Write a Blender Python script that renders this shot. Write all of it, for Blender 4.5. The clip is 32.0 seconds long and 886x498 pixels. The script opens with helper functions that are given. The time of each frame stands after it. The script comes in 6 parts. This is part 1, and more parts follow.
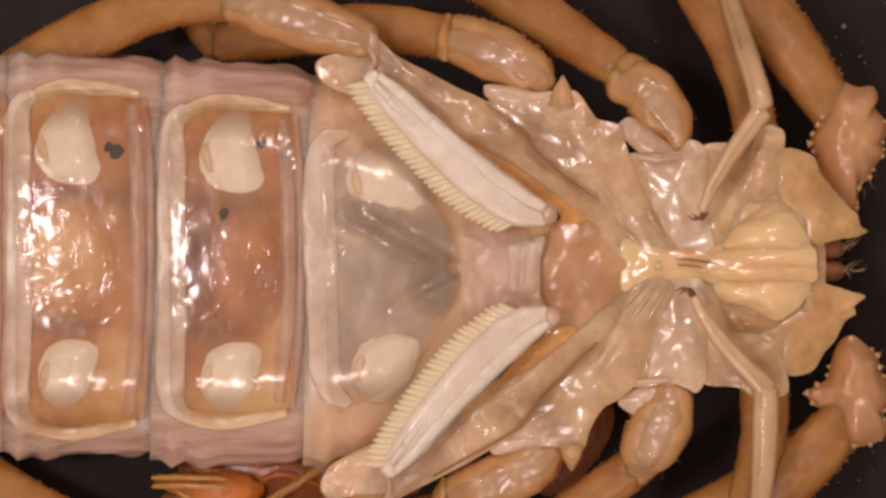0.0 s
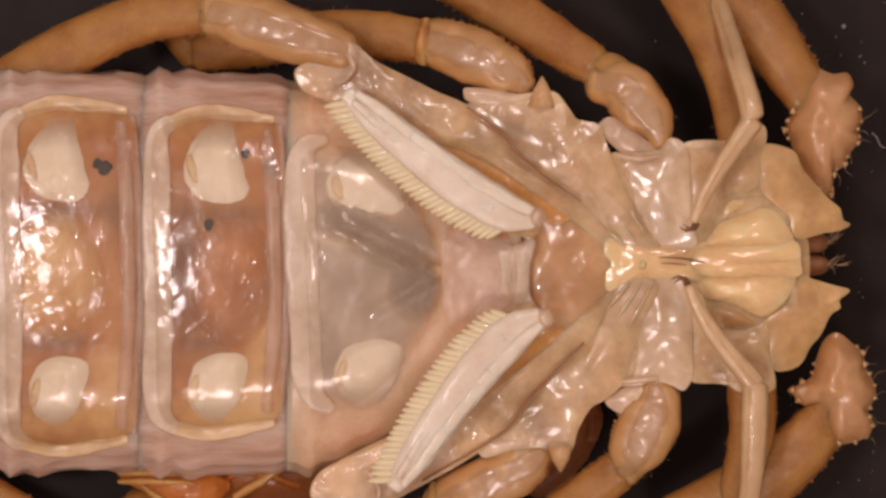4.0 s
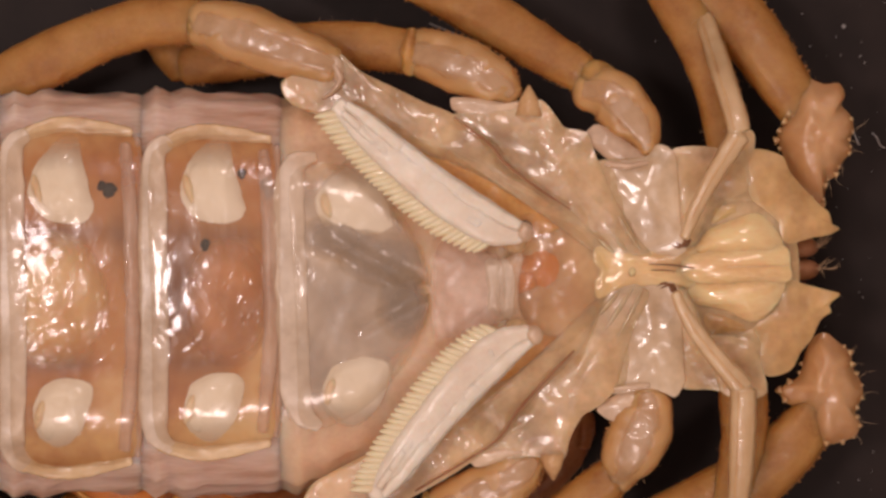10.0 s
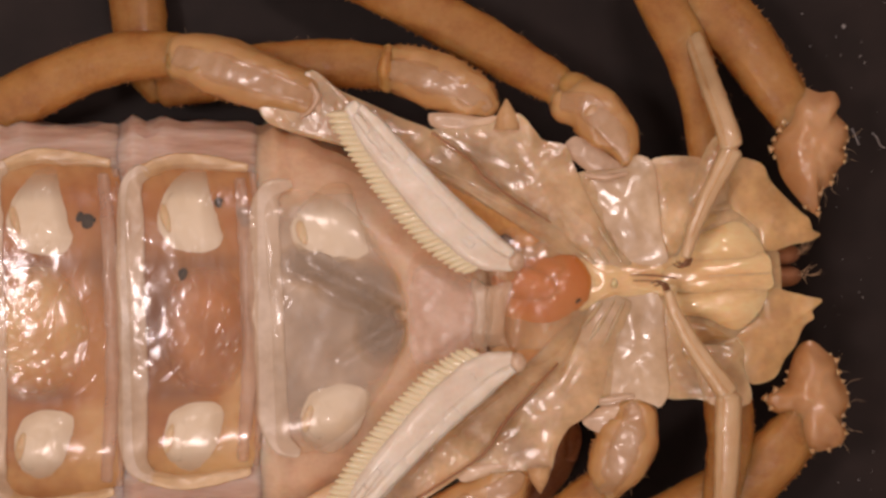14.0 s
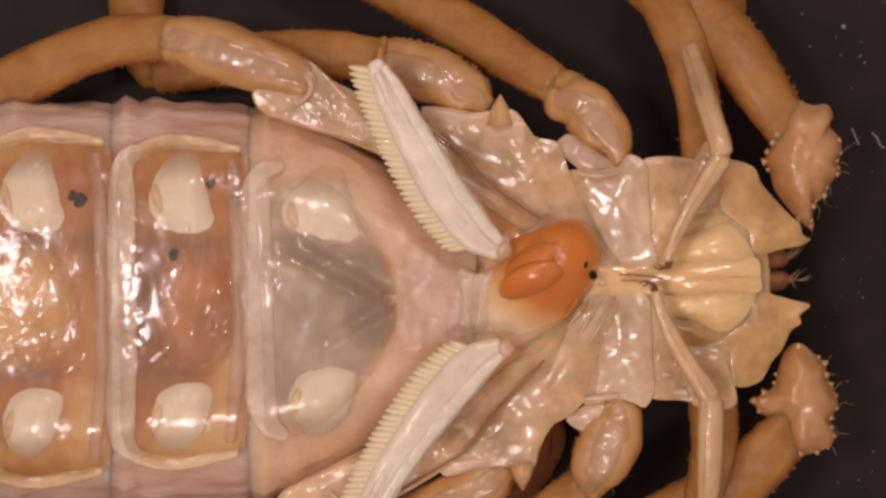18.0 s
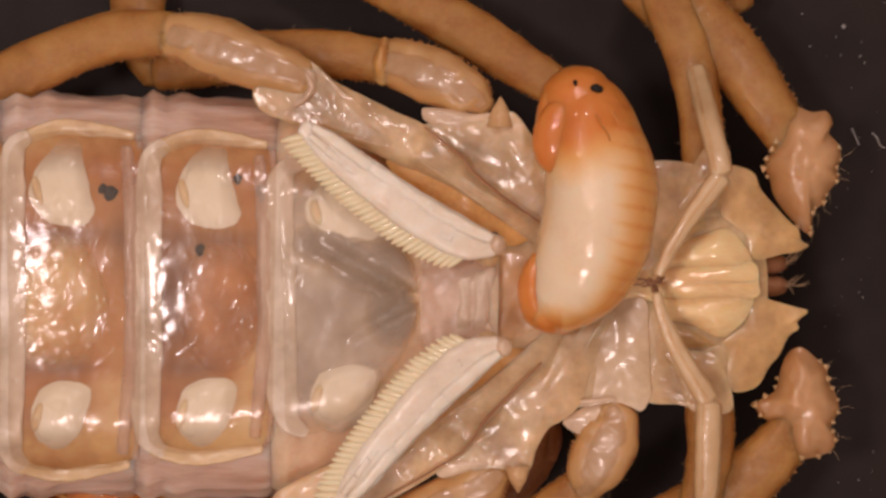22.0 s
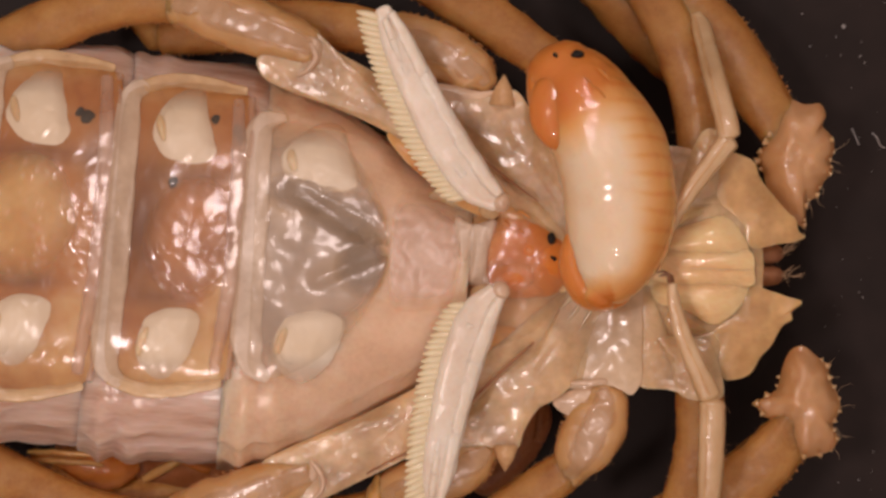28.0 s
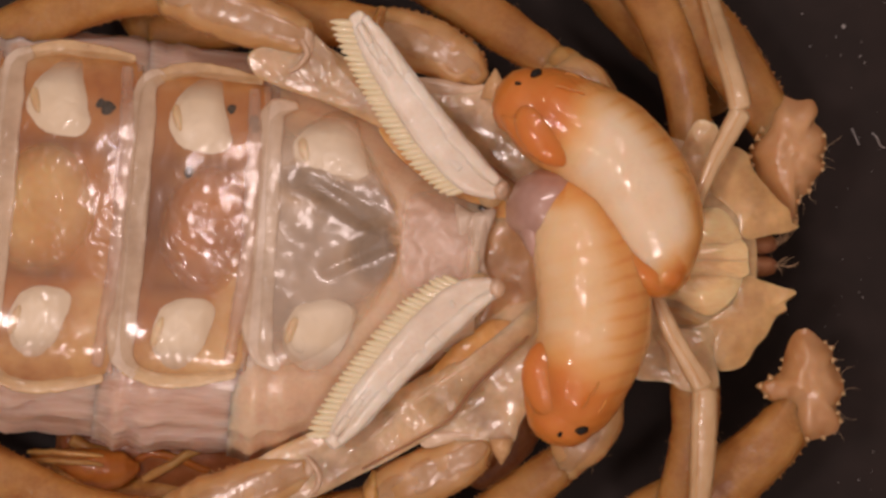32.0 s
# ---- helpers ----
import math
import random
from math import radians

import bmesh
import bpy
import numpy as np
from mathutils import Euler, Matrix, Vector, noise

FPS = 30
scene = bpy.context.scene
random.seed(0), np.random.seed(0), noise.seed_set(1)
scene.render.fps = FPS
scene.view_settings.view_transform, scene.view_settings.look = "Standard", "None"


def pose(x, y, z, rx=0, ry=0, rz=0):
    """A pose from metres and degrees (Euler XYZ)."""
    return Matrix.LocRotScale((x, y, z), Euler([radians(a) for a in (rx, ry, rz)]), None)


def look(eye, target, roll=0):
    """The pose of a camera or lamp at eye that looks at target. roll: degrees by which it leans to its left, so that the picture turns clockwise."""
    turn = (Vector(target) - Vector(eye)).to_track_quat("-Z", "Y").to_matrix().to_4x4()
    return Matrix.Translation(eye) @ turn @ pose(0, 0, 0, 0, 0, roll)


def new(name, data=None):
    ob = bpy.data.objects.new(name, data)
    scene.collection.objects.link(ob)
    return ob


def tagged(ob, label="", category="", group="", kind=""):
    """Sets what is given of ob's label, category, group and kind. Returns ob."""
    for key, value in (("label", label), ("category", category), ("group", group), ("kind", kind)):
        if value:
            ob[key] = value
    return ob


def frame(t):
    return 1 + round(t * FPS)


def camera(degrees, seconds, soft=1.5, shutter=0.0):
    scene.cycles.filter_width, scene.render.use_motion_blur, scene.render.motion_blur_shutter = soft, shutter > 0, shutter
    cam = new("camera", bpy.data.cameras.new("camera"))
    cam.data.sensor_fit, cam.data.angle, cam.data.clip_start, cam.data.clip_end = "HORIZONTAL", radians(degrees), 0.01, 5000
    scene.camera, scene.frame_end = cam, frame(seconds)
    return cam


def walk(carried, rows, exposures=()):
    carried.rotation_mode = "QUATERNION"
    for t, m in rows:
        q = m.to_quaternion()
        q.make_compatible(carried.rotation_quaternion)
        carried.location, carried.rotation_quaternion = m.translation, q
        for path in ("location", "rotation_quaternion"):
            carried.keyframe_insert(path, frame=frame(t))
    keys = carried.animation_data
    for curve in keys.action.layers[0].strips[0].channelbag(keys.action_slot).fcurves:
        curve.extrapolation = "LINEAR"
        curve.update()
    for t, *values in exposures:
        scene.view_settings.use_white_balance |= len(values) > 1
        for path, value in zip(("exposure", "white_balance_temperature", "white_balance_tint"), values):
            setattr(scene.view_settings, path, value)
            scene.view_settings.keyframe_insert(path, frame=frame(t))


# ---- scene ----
# A scorpion lies on its back on a black plate and gives birth; the camera looks straight down.
# Plan: one unit U is a sixtieth of a millimetre, x to the right, y up, z towards the camera.
U = 1 / 60000
EYE = 5940
BELLY = 360

cam = camera(16, 32.0, soft=3.0)
STILL = pose(0, 0, EYE * U)
walk(cam, [(0, STILL), (32, STILL)], exposures=[(0, 0.0), (9, -0.03), (12, -0.06), (14, -0.1), (17, -0.08), (20, -0.02), (25, 0.0), (28, -0.06), (31, -0.09), (32, -0.1)])

# ---- light: two soft lamps from either flank of the animal, a weak dark room ----
world = bpy.data.worlds.new("dark_room")
scene.world = world
world.use_nodes = True
world.node_tree.nodes["Background"].inputs["Color"].default_value = (0.65, 0.487, 0.428, 1)
world.node_tree.nodes["Background"].inputs["Strength"].default_value = 0.52


def softbox(name, eye, target, size, watts, colour):
    lamp = bpy.data.lights.new(name, "AREA")
    lamp.shape, lamp.size, lamp.size_y = "RECTANGLE", size[0], size[1]
    lamp.energy, lamp.color = watts, colour
    ob = new(name, lamp)
    ob.matrix_world = look(eye, target)
    return tagged(ob, "rectangular soft lamp beside the subject", "lamp", kind="structure")


softbox("softbox_far", (0.010, 0.074, 0.132), (0, 0, 0.005), (0.030, 0.013), 0.039, (1.0, 0.778, 0.732))
softbox("softbox_near", (-0.010, -0.074, 0.132), (0, 0, 0.005), (0.030, 0.013), 0.039, (1.0, 0.778, 0.732))
softbox("softbox_head", (-0.048, 0.004, 0.155), (0, 0, 0.005), (0.019, 0.019), 0.053, (1.0, 0.812, 0.775))


# ---- materials ----
def nodes_of(name):
    m = bpy.data.materials.new(name)
    m.use_nodes = True
    nt = m.node_tree
    return m, nt, nt.nodes["Principled BSDF"], nt.nodes["Material Output"]


def node(nt, kind, **inputs):
    n = nt.nodes.new(kind)
    for k, v in inputs.items():
        n.inputs[k].default_value = v
    return n


def ramp(nt, source, stops):
    r = nt.nodes.new("ShaderNodeValToRGB")
    nt.links.new(source, r.inputs["Fac"])
    els = r.color_ramp.elements
    while len(els) < len(stops):
        els.new(0.5)
    for e, (at, c) in zip(els, stops):
        e.position, e.color = at, (*c, 1)
    return r.outputs["Color"]


def patchy(nt, where, scale, strength, bump):
    """Lets the relief be strong in some patches and nearly flat between them."""
    n = node(nt, "ShaderNodeTexNoise", Scale=scale, Detail=1.0)
    nt.links.new(where, n.inputs["Vector"])
    nt.links.new(ramp(nt, n.outputs["Fac"], [(0.40, (strength * 0.2,) * 3), (0.60, (strength * 1.3,) * 3)]), bump.inputs["Strength"])


def flesh(name, colour, spread=0.26, rough=0.34, sss=0.55, depth=0.0006, stops=None, coat=0.5, grain=800, bump=0.25, stretch=(1, 1, 1), tint=None, fine=7000, wet=0.6, wrinkle=800, gloss=0.10):
    """Wet translucent cuticle: two scales of colour, fine relief, a wrinkled wet film, light that sinks in."""
    m, nt, p, out = nodes_of(name)
    tc = nt.nodes.new("ShaderNodeTexCoord")
    mp = nt.nodes.new("ShaderNodeMapping")
    mp.inputs["Scale"].default_value = stretch
    nt.links.new(tc.outputs["Object"], mp.inputs["Vector"])
    n1 = node(nt, "ShaderNodeTexNoise", Scale=grain, Detail=4.0, Roughness=0.6)
    n2 = node(nt, "ShaderNodeTexNoise", Scale=fine, Detail=3.0, Roughness=0.6)
    n3 = node(nt, "ShaderNodeTexNoise", Scale=wrinkle, Detail=2.0, Roughness=0.5, Distortion=1.0)
    for n in (n1, n2, n3):
        nt.links.new(mp.outputs[0], n.inputs["Vector"])
    mix = nt.nodes.new("ShaderNodeMath")
    mix.operation = "MULTIPLY_ADD"
    nt.links.new(n2.outputs["Fac"], mix.inputs[0])
    mix.inputs[1].default_value = 0.3
    nt.links.new(n1.outputs["Fac"], mix.inputs[2])
    r, g, b = colour
    dark = (r * (1 - spread * 0.8), g * (1 - spread * 1.2), b * (1 - spread * 1.4))
    light = (min(r * (1 + spread * 0.6), 0.95), min(g * (1 + spread), 0.93), min(b * (1 + spread * 1.5), 0.9))
    col = ramp(nt, mix.outputs[0], stops or [(0.42, dark), (0.63, colour), (0.86, light)])
    if tint:
        at = nt.nodes.new("ShaderNodeAttribute")
        at.attribute_name = "pigment"
        shade = ramp(nt, at.outputs["Fac"], tint)
        mx = nt.nodes.new("ShaderNodeMix")
        mx.data_type, mx.blend_type = "RGBA", "MULTIPLY"
        mx.inputs["Factor"].default_value = 1
        nt.links.new(col, mx.inputs[6])
        nt.links.new(shade, mx.inputs[7])
        col = mx.outputs[2]
    nt.links.new(col, p.inputs["Base Color"])
    p.inputs["Roughness"].default_value = rough
    p.inputs["Specular IOR Level"].default_value = 0.3
    p.inputs["Subsurface Weight"].default_value = sss
    p.inputs["Subsurface Radius"].default_value = (1.0, 0.72, 0.55)
    p.inputs["Subsurface Scale"].default_value = depth
    p.inputs["Coat Weight"].default_value = coat
    p.inputs["Coat Roughness"].default_value = gloss
    b1 = node(nt, "ShaderNodeBump", Strength=bump, Distance=0.00008)
    nt.links.new(mix.outputs[0], b1.inputs["Height"])
    nt.links.new(b1.outputs[0], p.inputs["Normal"])
    b2 = node(nt, "ShaderNodeBump", Strength=wet, Distance=0.34 / wrinkle)
    patchy(nt, mp.outputs[0], 300, wet, b2)
    nt.links.new(n3.outputs["Fac"], b2.inputs["Height"])
    nt.links.new(b2.outputs[0], p.inputs["Coat Normal"])
    return m


def window_skin(name, milk, amount, bump, grain=1400, shine_rough=0.10, deep=None, mottle=500, patch=0.0, edge=None, aspect=(1, 1, 1), fade=False, ior=1.5, sss=0.0, ridged=False):
    """Clear wet cuticle: it lets light through, is a little milky, and shines."""
    m, nt, p, out = nodes_of(name)
    tc = nt.nodes.new("ShaderNodeTexCoord")
    mp = nt.nodes.new("ShaderNodeMapping")
    mp.inputs["Scale"].default_value = aspect
    nt.links.new(tc.outputs["Object"], mp.inputs["Vector"])
    n1 = node(nt, "ShaderNodeTexNoise", Scale=grain, Detail=3.0, Roughness=0.5, Distortion=1.4)
    if ridged:
        n1.noise_type = "RIDGED_MULTIFRACTAL"
    nt.links.new(mp.outputs[0], n1.inputs["Vector"])
    b = node(nt, "ShaderNodeBump", Strength=bump, Distance=(0.13 if ridged else 0.14) / grain)
    at = nt.nodes.new("ShaderNodeAttribute")
    at.attribute_name = "pigment"
    if patch:
        ma = nt.nodes.new("ShaderNodeMath")
        ma.operation = "MULTIPLY_ADD"
        nt.links.new(at.outputs["Fac"], ma.inputs[0])
        ma.inputs[1].default_value, ma.inputs[2].default_value = patch, bump
        nt.links.new(ma.outputs[0], b.inputs["Strength"])
    elif bump > 0.15:
        patchy(nt, tc.outputs["Object"], 260, bump, b)
    nt.links.new(n1.outputs["Fac"], b.inputs["Height"])
    n2 = node(nt, "ShaderNodeTexNoise", Scale=mottle, Detail=4.0, Roughness=0.6)
    nt.links.new(tc.outputs["Object"], n2.inputs["Vector"])
    low = deep or tuple(c * 0.8 for c in milk)
    col = ramp(nt, n2.outputs["Fac"], [(0.35, low), (0.65, milk)])
    if edge:
        mx = nt.nodes.new("ShaderNodeMix")
        mx.data_type = "RGBA"
        nt.links.new(at.outputs["Fac"], mx.inputs["Factor"])
        nt.links.new(col, mx.inputs[6])
        mx.inputs[7].default_value = (*edge, 1)
        col = mx.outputs[2]
    nt.links.new(col, p.inputs["Base Color"])
    p.inputs["Roughness"].default_value = 0.4
    rough = node(nt, "ShaderNodeBump", Strength=min(bump, 0.5) * 0.7, Distance=0.00005)
    fine = node(nt, "ShaderNodeTexNoise", Scale=2600.0, Detail=5.0, Roughness=0.65)
    nt.links.new(tc.outputs["Object"], fine.inputs["Vector"])
    nt.links.new(fine.outputs["Fac"], rough.inputs["Height"])
    nt.links.new(rough.outputs[0], p.inputs["Normal"])
    p.inputs["Subsurface Weight"].default_value = sss
    p.inputs["Subsurface Radius"].default_value = (1.0, 0.72, 0.55)
    p.inputs["Subsurface Scale"].default_value = 0.0006
    sharp = node(nt, "ShaderNodeBsdfGlossy", Color=(0.94, 0.97, 1, 1), Roughness=shine_rough)
    nt.links.new(b.outputs[0], sharp.inputs["Normal"])
    sheen = node(nt, "ShaderNodeBsdfGlossy", Color=(0.94, 0.97, 1, 1), Roughness=shine_rough + 0.2)
    nt.links.new(b.outputs[0], sheen.inputs["Normal"])
    gl = nt.nodes.new("ShaderNodeMixShader")
    gl.inputs[0].default_value = 0.5
    nt.links.new(sharp.outputs[0], gl.inputs[1])
    nt.links.new(sheen.outputs[0], gl.inputs[2])
    clear = node(nt, "ShaderNodeBsdfTransparent", Color=(0.98, 0.95, 0.90, 1))
    veil = nt.nodes.new("ShaderNodeMixShader")
    spread = ramp(nt, n2.outputs["Fac"], [(0.32, (amount * 0.55,) * 3), (0.7, (min(amount * 1.25, 1.0),) * 3)])
    if fade:
        mf = nt.nodes.new("ShaderNodeMath")
        mf.operation = "MULTIPLY"
        nt.links.new(spread, mf.inputs[0])
        nt.links.new(at.outputs["Fac"], mf.inputs[1])
        spread = mf.outputs[0]
    nt.links.new(spread, veil.inputs[0])
    nt.links.new(clear.outputs[0], veil.inputs[1])
    nt.links.new(p.outputs[0], veil.inputs[2])
    fr = node(nt, "ShaderNodeFresnel", IOR=ior)
    nt.links.new(b.outputs[0], fr.inputs["Normal"])
    cap = nt.nodes.new("ShaderNodeMath")
    cap.operation = "MINIMUM"
    nt.links.new(fr.outputs[0], cap.inputs[0])
    cap.inputs[1].default_value = 0.12
    shine = nt.nodes.new("ShaderNodeMixShader")
    nt.links.new(cap.outputs[0], shine.inputs[0])
    nt.links.new(veil.outputs[0], shine.inputs[1])
    nt.links.new(gl.outputs[0], shine.inputs[2])
    nt.links.new(shine.outputs[0], out.inputs["Surface"])
    return m


AMBER = flesh("amber_cuticle", (0.51, 0.255, 0.074), depth=0.0010, sss=1.0, spread=0.3, rough=0.42, coat=0.5, gloss=0.2, bump=0.5, wet=0.6, wrinkle=4600)
PALE = window_skin("pale_cuticle", (0.64, 0.385, 0.165), 1.9, 0.5, 3200, 0.24, deep=(0.52, 0.29, 0.11), mottle=500, edge=(0.57, 0.285, 0.085), ior=1.36, sss=0.8, ridged=True)
FACET = window_skin("pinkish_clear_facet", (0.74, 0.50, 0.29), 0.5, 0.6, 2600, 0.13, deep=(0.62, 0.38, 0.18), mottle=600, ior=1.6, fade=True, ridged=True)
DEEP = flesh("dull_amber_cuticle", (0.43, 0.214, 0.062), spread=0.3, rough=0.5, sss=1.0, depth=0.0010, coat=0.2, gloss=0.2, bump=0.5, wet=0.5, wrinkle=3200, tint=[(0.0, (1, 1, 1)), (1.0, (0.94, 0.76, 0.52))])
SLIM = window_skin("slender_amber_cuticle", (0.76, 0.54, 0.31), 1.9, 0.5, 2600, 0.16, deep=(0.62, 0.40, 0.20), mottle=700, edge=(0.60, 0.36, 0.16), ior=1.5, sss=0.3, ridged=True)
KEEL = flesh("pale_keel", (0.68, 0.42, 0.20), sss=0.0, coat=0.4, gloss=0.2, wet=0.4, wrinkle=4600)
TAWNY = window_skin("tawny_cuticle", (0.66, 0.375, 0.17), 1.9, 0.7, 2400, 0.18, deep=(0.50, 0.26, 0.10), mottle=450, edge=(0.46, 0.22, 0.075), ior=1.6, sss=0.7, ridged=True)
HONEY = flesh("honey_cuticle", (0.90, 0.62, 0.31), spread=0.2, rough=0.4, sss=0.6, depth=0.0005, coat=0.9, gloss=0.12, bump=0.3, wet=0.5, wrinkle=3000, stretch=(0.6, 1.4, 1))
BONE = flesh("ivory_cuticle", (0.86, 0.74, 0.59), spread=0.12, depth=0.0003, sss=0.3, coat=0.4, gloss=0.18, bump=0.2, wet=0.4, wrinkle=4200)
TOOTH = flesh("yellow_ivory_teeth", (0.82, 0.67, 0.42), spread=0.12, depth=0.0002, sss=0.3, coat=0.4, bump=0.1, wet=0.2)
LUNG = window_skin("cream_lung", (0.97, 0.89, 0.74), 1.9, 0.1, 900, 0.3, deep=(0.90, 0.78, 0.60), mottle=500, fade=True, ior=1.15)
SLIT = flesh("ochre_slit", (0.80, 0.60, 0.36), depth=0.0002, coat=0.2)
FOLD = flesh("pink_membrane", (0.70, 0.49, 0.38), spread=0.34, rough=0.42, sss=1.0, depth=0.0010, coat=0.5, gloss=0.14, grain=1300, bump=0.9, wet=0.5, wrinkle=2600, stretch=(0.16, 1, 1))
GUT = flesh("brown_inside", (0.44, 0.19, 0.07), rough=0.5, coat=0.0, grain=150, bump=0.05, fine=2000, stops=[(0.42, (0.54, 0.27, 0.095)), (0.62, (0.82, 0.55, 0.245)), (0.84, (0.95, 0.79, 0.50))],
            tint=[(0.0, (1, 1, 1)), (0.5, (0.63, 0.37, 0.20)), (1.0, (0.24, 0.115, 0.065))])
GREY = window_skin("grey_membrane", (0.70, 0.56, 0.43), 1.0, 0.1, 900, 0.35, deep=(0.40, 0.33, 0.27), mottle=230, fade=True, ior=1.1)
YOLK = window_skin("orange_yolk", (0.96, 0.68, 0.32), 1.0, 0.1, 500, 0.3, deep=(0.88, 0.52, 0.18), mottle=260, fade=True, ior=1.1, sss=0.6)
MAROON = window_skin("red_brown_yolk", (0.64, 0.27, 0.075), 1.0, 0.1, 500, 0.3, deep=(0.42, 0.155, 0.045), mottle=220, fade=True, ior=1.1, sss=0.6)
SMOKE = window_skin("dark_grey_flesh", (0.38, 0.30, 0.23), 0.55, 0.05, 900, 0.35, mottle=300, fade=True, ior=1.05)
FLUSH = flesh("flushed_skin", (0.74, 0.42, 0.22), spread=0.3, coat=0.5, grain=300, wet=0.4, wrinkle=1500)
RIDGE = flesh("matt_amber_ridge", (0.44, 0.205, 0.07), sss=0.0, rough=0.55, coat=0.1, bump=0.4)
RUST = flesh("rust_skin", (0.62, 0.215, 0.04), spread=0.3, depth=0.0004, coat=0.6, wet=0.35, wrinkle=3000)
BLACK = flesh("black_pigment", (0.012, 0.010, 0.008), sss=0.0, coat=0.0, rough=0.6, wet=0.1)
UMBRAGE = window_skin("dark_spot_under_skin", (0.045, 0.036, 0.036), 0.7, 0.1, 900, 0.2, mottle=900)
BRISTLE = flesh("pale_bristle", (0.50, 0.34, 0.2), sss=0.0, coat=0.0)
LINT = flesh("grey_lint", (0.34, 0.31, 0.29), rough=0.6, sss=0.0, coat=0.0)
UMBER = flesh("dull_umber_cuticle", (0.34, 0.16, 0.08), sss=0.2, depth=0.0003, rough=0.55, coat=0.1, bump=0.6)
CLAW = flesh("brown_claw", (0.22, 0.09, 0.035), sss=0.0, coat=0.5)
LARVA = flesh("newborn_skin", (0.95, 0.93, 0.90), spread=0.08, depth=0.0006, coat=0.8, gloss=0.07, rough=0.4, grain=500, bump=0.2, wet=0.5, wrinkle=1100,
              tint=[(0.0, (0.58, 0.14, 0.016)), (0.3, (0.76, 0.27, 0.05)), (0.55, (0.86, 0.45, 0.15)), (0.78, (0.93, 0.65, 0.36)), (1.0, (0.95, 0.78, 0.57))])
CLEAR = window_skin("clear_wet_cuticle", (0.80, 0.56, 0.34), 0.09, 0.05, 1900, 0.08, patch=0.45, aspect=(1.15, 0.9, 1), ior=1.6, ridged=True)
CLOUDY = window_skin("cloudy_wet_cuticle", (0.78, 0.61, 0.47), 0.11, 0.04, 2100, 0.12, patch=0.40, aspect=(1.2, 0.8, 1), ior=1.55, ridged=True)
SHELL = window_skin("translucent_hip_cuticle", (0.86, 0.61, 0.34), 0.8, 0.7, 2600, 0.15, deep=(0.73, 0.46, 0.21), mottle=520, edge=(0.80, 0.52, 0.27), aspect=(1.3, 0.7, 1), ior=1.7, sss=0.7, ridged=True)
HIP = window_skin("translucent_amber_hip_cuticle", (0.86, 0.60, 0.33), 0.85, 0.7, 2600, 0.16, deep=(0.72, 0.45, 0.20), mottle=520, sss=0.7, ridged=True)
SKIN = flesh("pinkish_belly_skin", (0.78, 0.55, 0.37), spread=0.2, sss=1.0, depth=0.0010, coat=0.35, gloss=0.16, grain=420, bump=0.3, wet=0.4, wrinkle=3000)
DUSK = flesh("red_brown_skin", (0.42, 0.15, 0.05), spread=0.5, coat=0.4, grain=300, wet=0.4)
GOLD = flesh("orange_skin", (0.74, 0.38, 0.115), spread=0.36, coat=0.6, grain=360, wet=0.35)
MILK = window_skin("milky_joint_skin", (0.88, 0.66, 0.45), 0.85, 0.4, 1500, 0.16, deep=(0.80, 0.56, 0.38), ridged=True)
GLINT = window_skin("wet_shining_cuticle", (0.80, 0.59, 0.36), 0.9, 0.3, 1300, 0.13, deep=(0.70, 0.47, 0.25), ior=1.7, ridged=True)
FAN = window_skin("translucent_yellow_cuticle", (0.86, 0.57, 0.25), 0.95, 0.6, 2600, 0.16, deep=(0.70, 0.40, 0.14), edge=(0.74, 0.45, 0.18), sss=0.7, ridged=True)
BAND = window_skin("translucent_band_cuticle", (0.92, 0.77, 0.61), 0.66, 0.3, 3600, 0.2, deep=(0.86, 0.69, 0.51), ior=1.4)
LEMON = window_skin("translucent_yellow_band", (0.92, 0.68, 0.38), 0.6, 0.3, 3600, 0.2, deep=(0.84, 0.58, 0.28), ior=1.4)
ROSY = window_skin("translucent_rosy_skin", (0.84, 0.62, 0.50), 0.45, 0.2, 1600, 0.24, deep=(0.76, 0.53, 0.41), ior=1.38)
MIST = window_skin("misty_rosy_skin", (0.84, 0.62, 0.47), 0.6, 0.14, 1600, 0.28, deep=(0.76, 0.53, 0.41), fade=True)
VEIL = window_skin("translucent_birth_skin", (0.88, 0.50, 0.24), 0.27, 0.4, 750, 0.06, deep=(0.80, 0.42, 0.17), mottle=300, ior=1.6, fade=True)
CAUL = window_skin("purplish_wet_skin", (0.62, 0.37, 0.29), 0.75, 0.6, 1300, 0.07, deep=(0.50, 0.27, 0.20), mottle=300, ior=1.6, ridged=True)


def plate_material():
    m, nt, p, out = nodes_of("black_plate")
    tc = nt.nodes.new("ShaderNodeTexCoord")
    n = node(nt, "ShaderNodeTexNoise", Scale=700.0, Detail=6.0)
    nt.links.new(tc.outputs["Object"], n.inputs["Vector"])
    nt.links.new(ramp(nt, n.outputs["Fac"], [(0.35, (0.0165, 0.0103, 0.0086)), (0.7, (0.0230, 0.0144, 0.0121))]), p.inputs["Base Color"])
    p.inputs["Roughness"].default_value = 0.55
    p.inputs["Specular IOR Level"].default_value = 0.2
    return m


PLATE = plate_material()


# ---- making meshes ----
def at_plan(x, y, z):
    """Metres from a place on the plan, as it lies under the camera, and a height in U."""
    k = (EYE - z) / (EYE - BELLY)
    return Vector(((x - 784) * k, (441 - y) * k, z)) * U


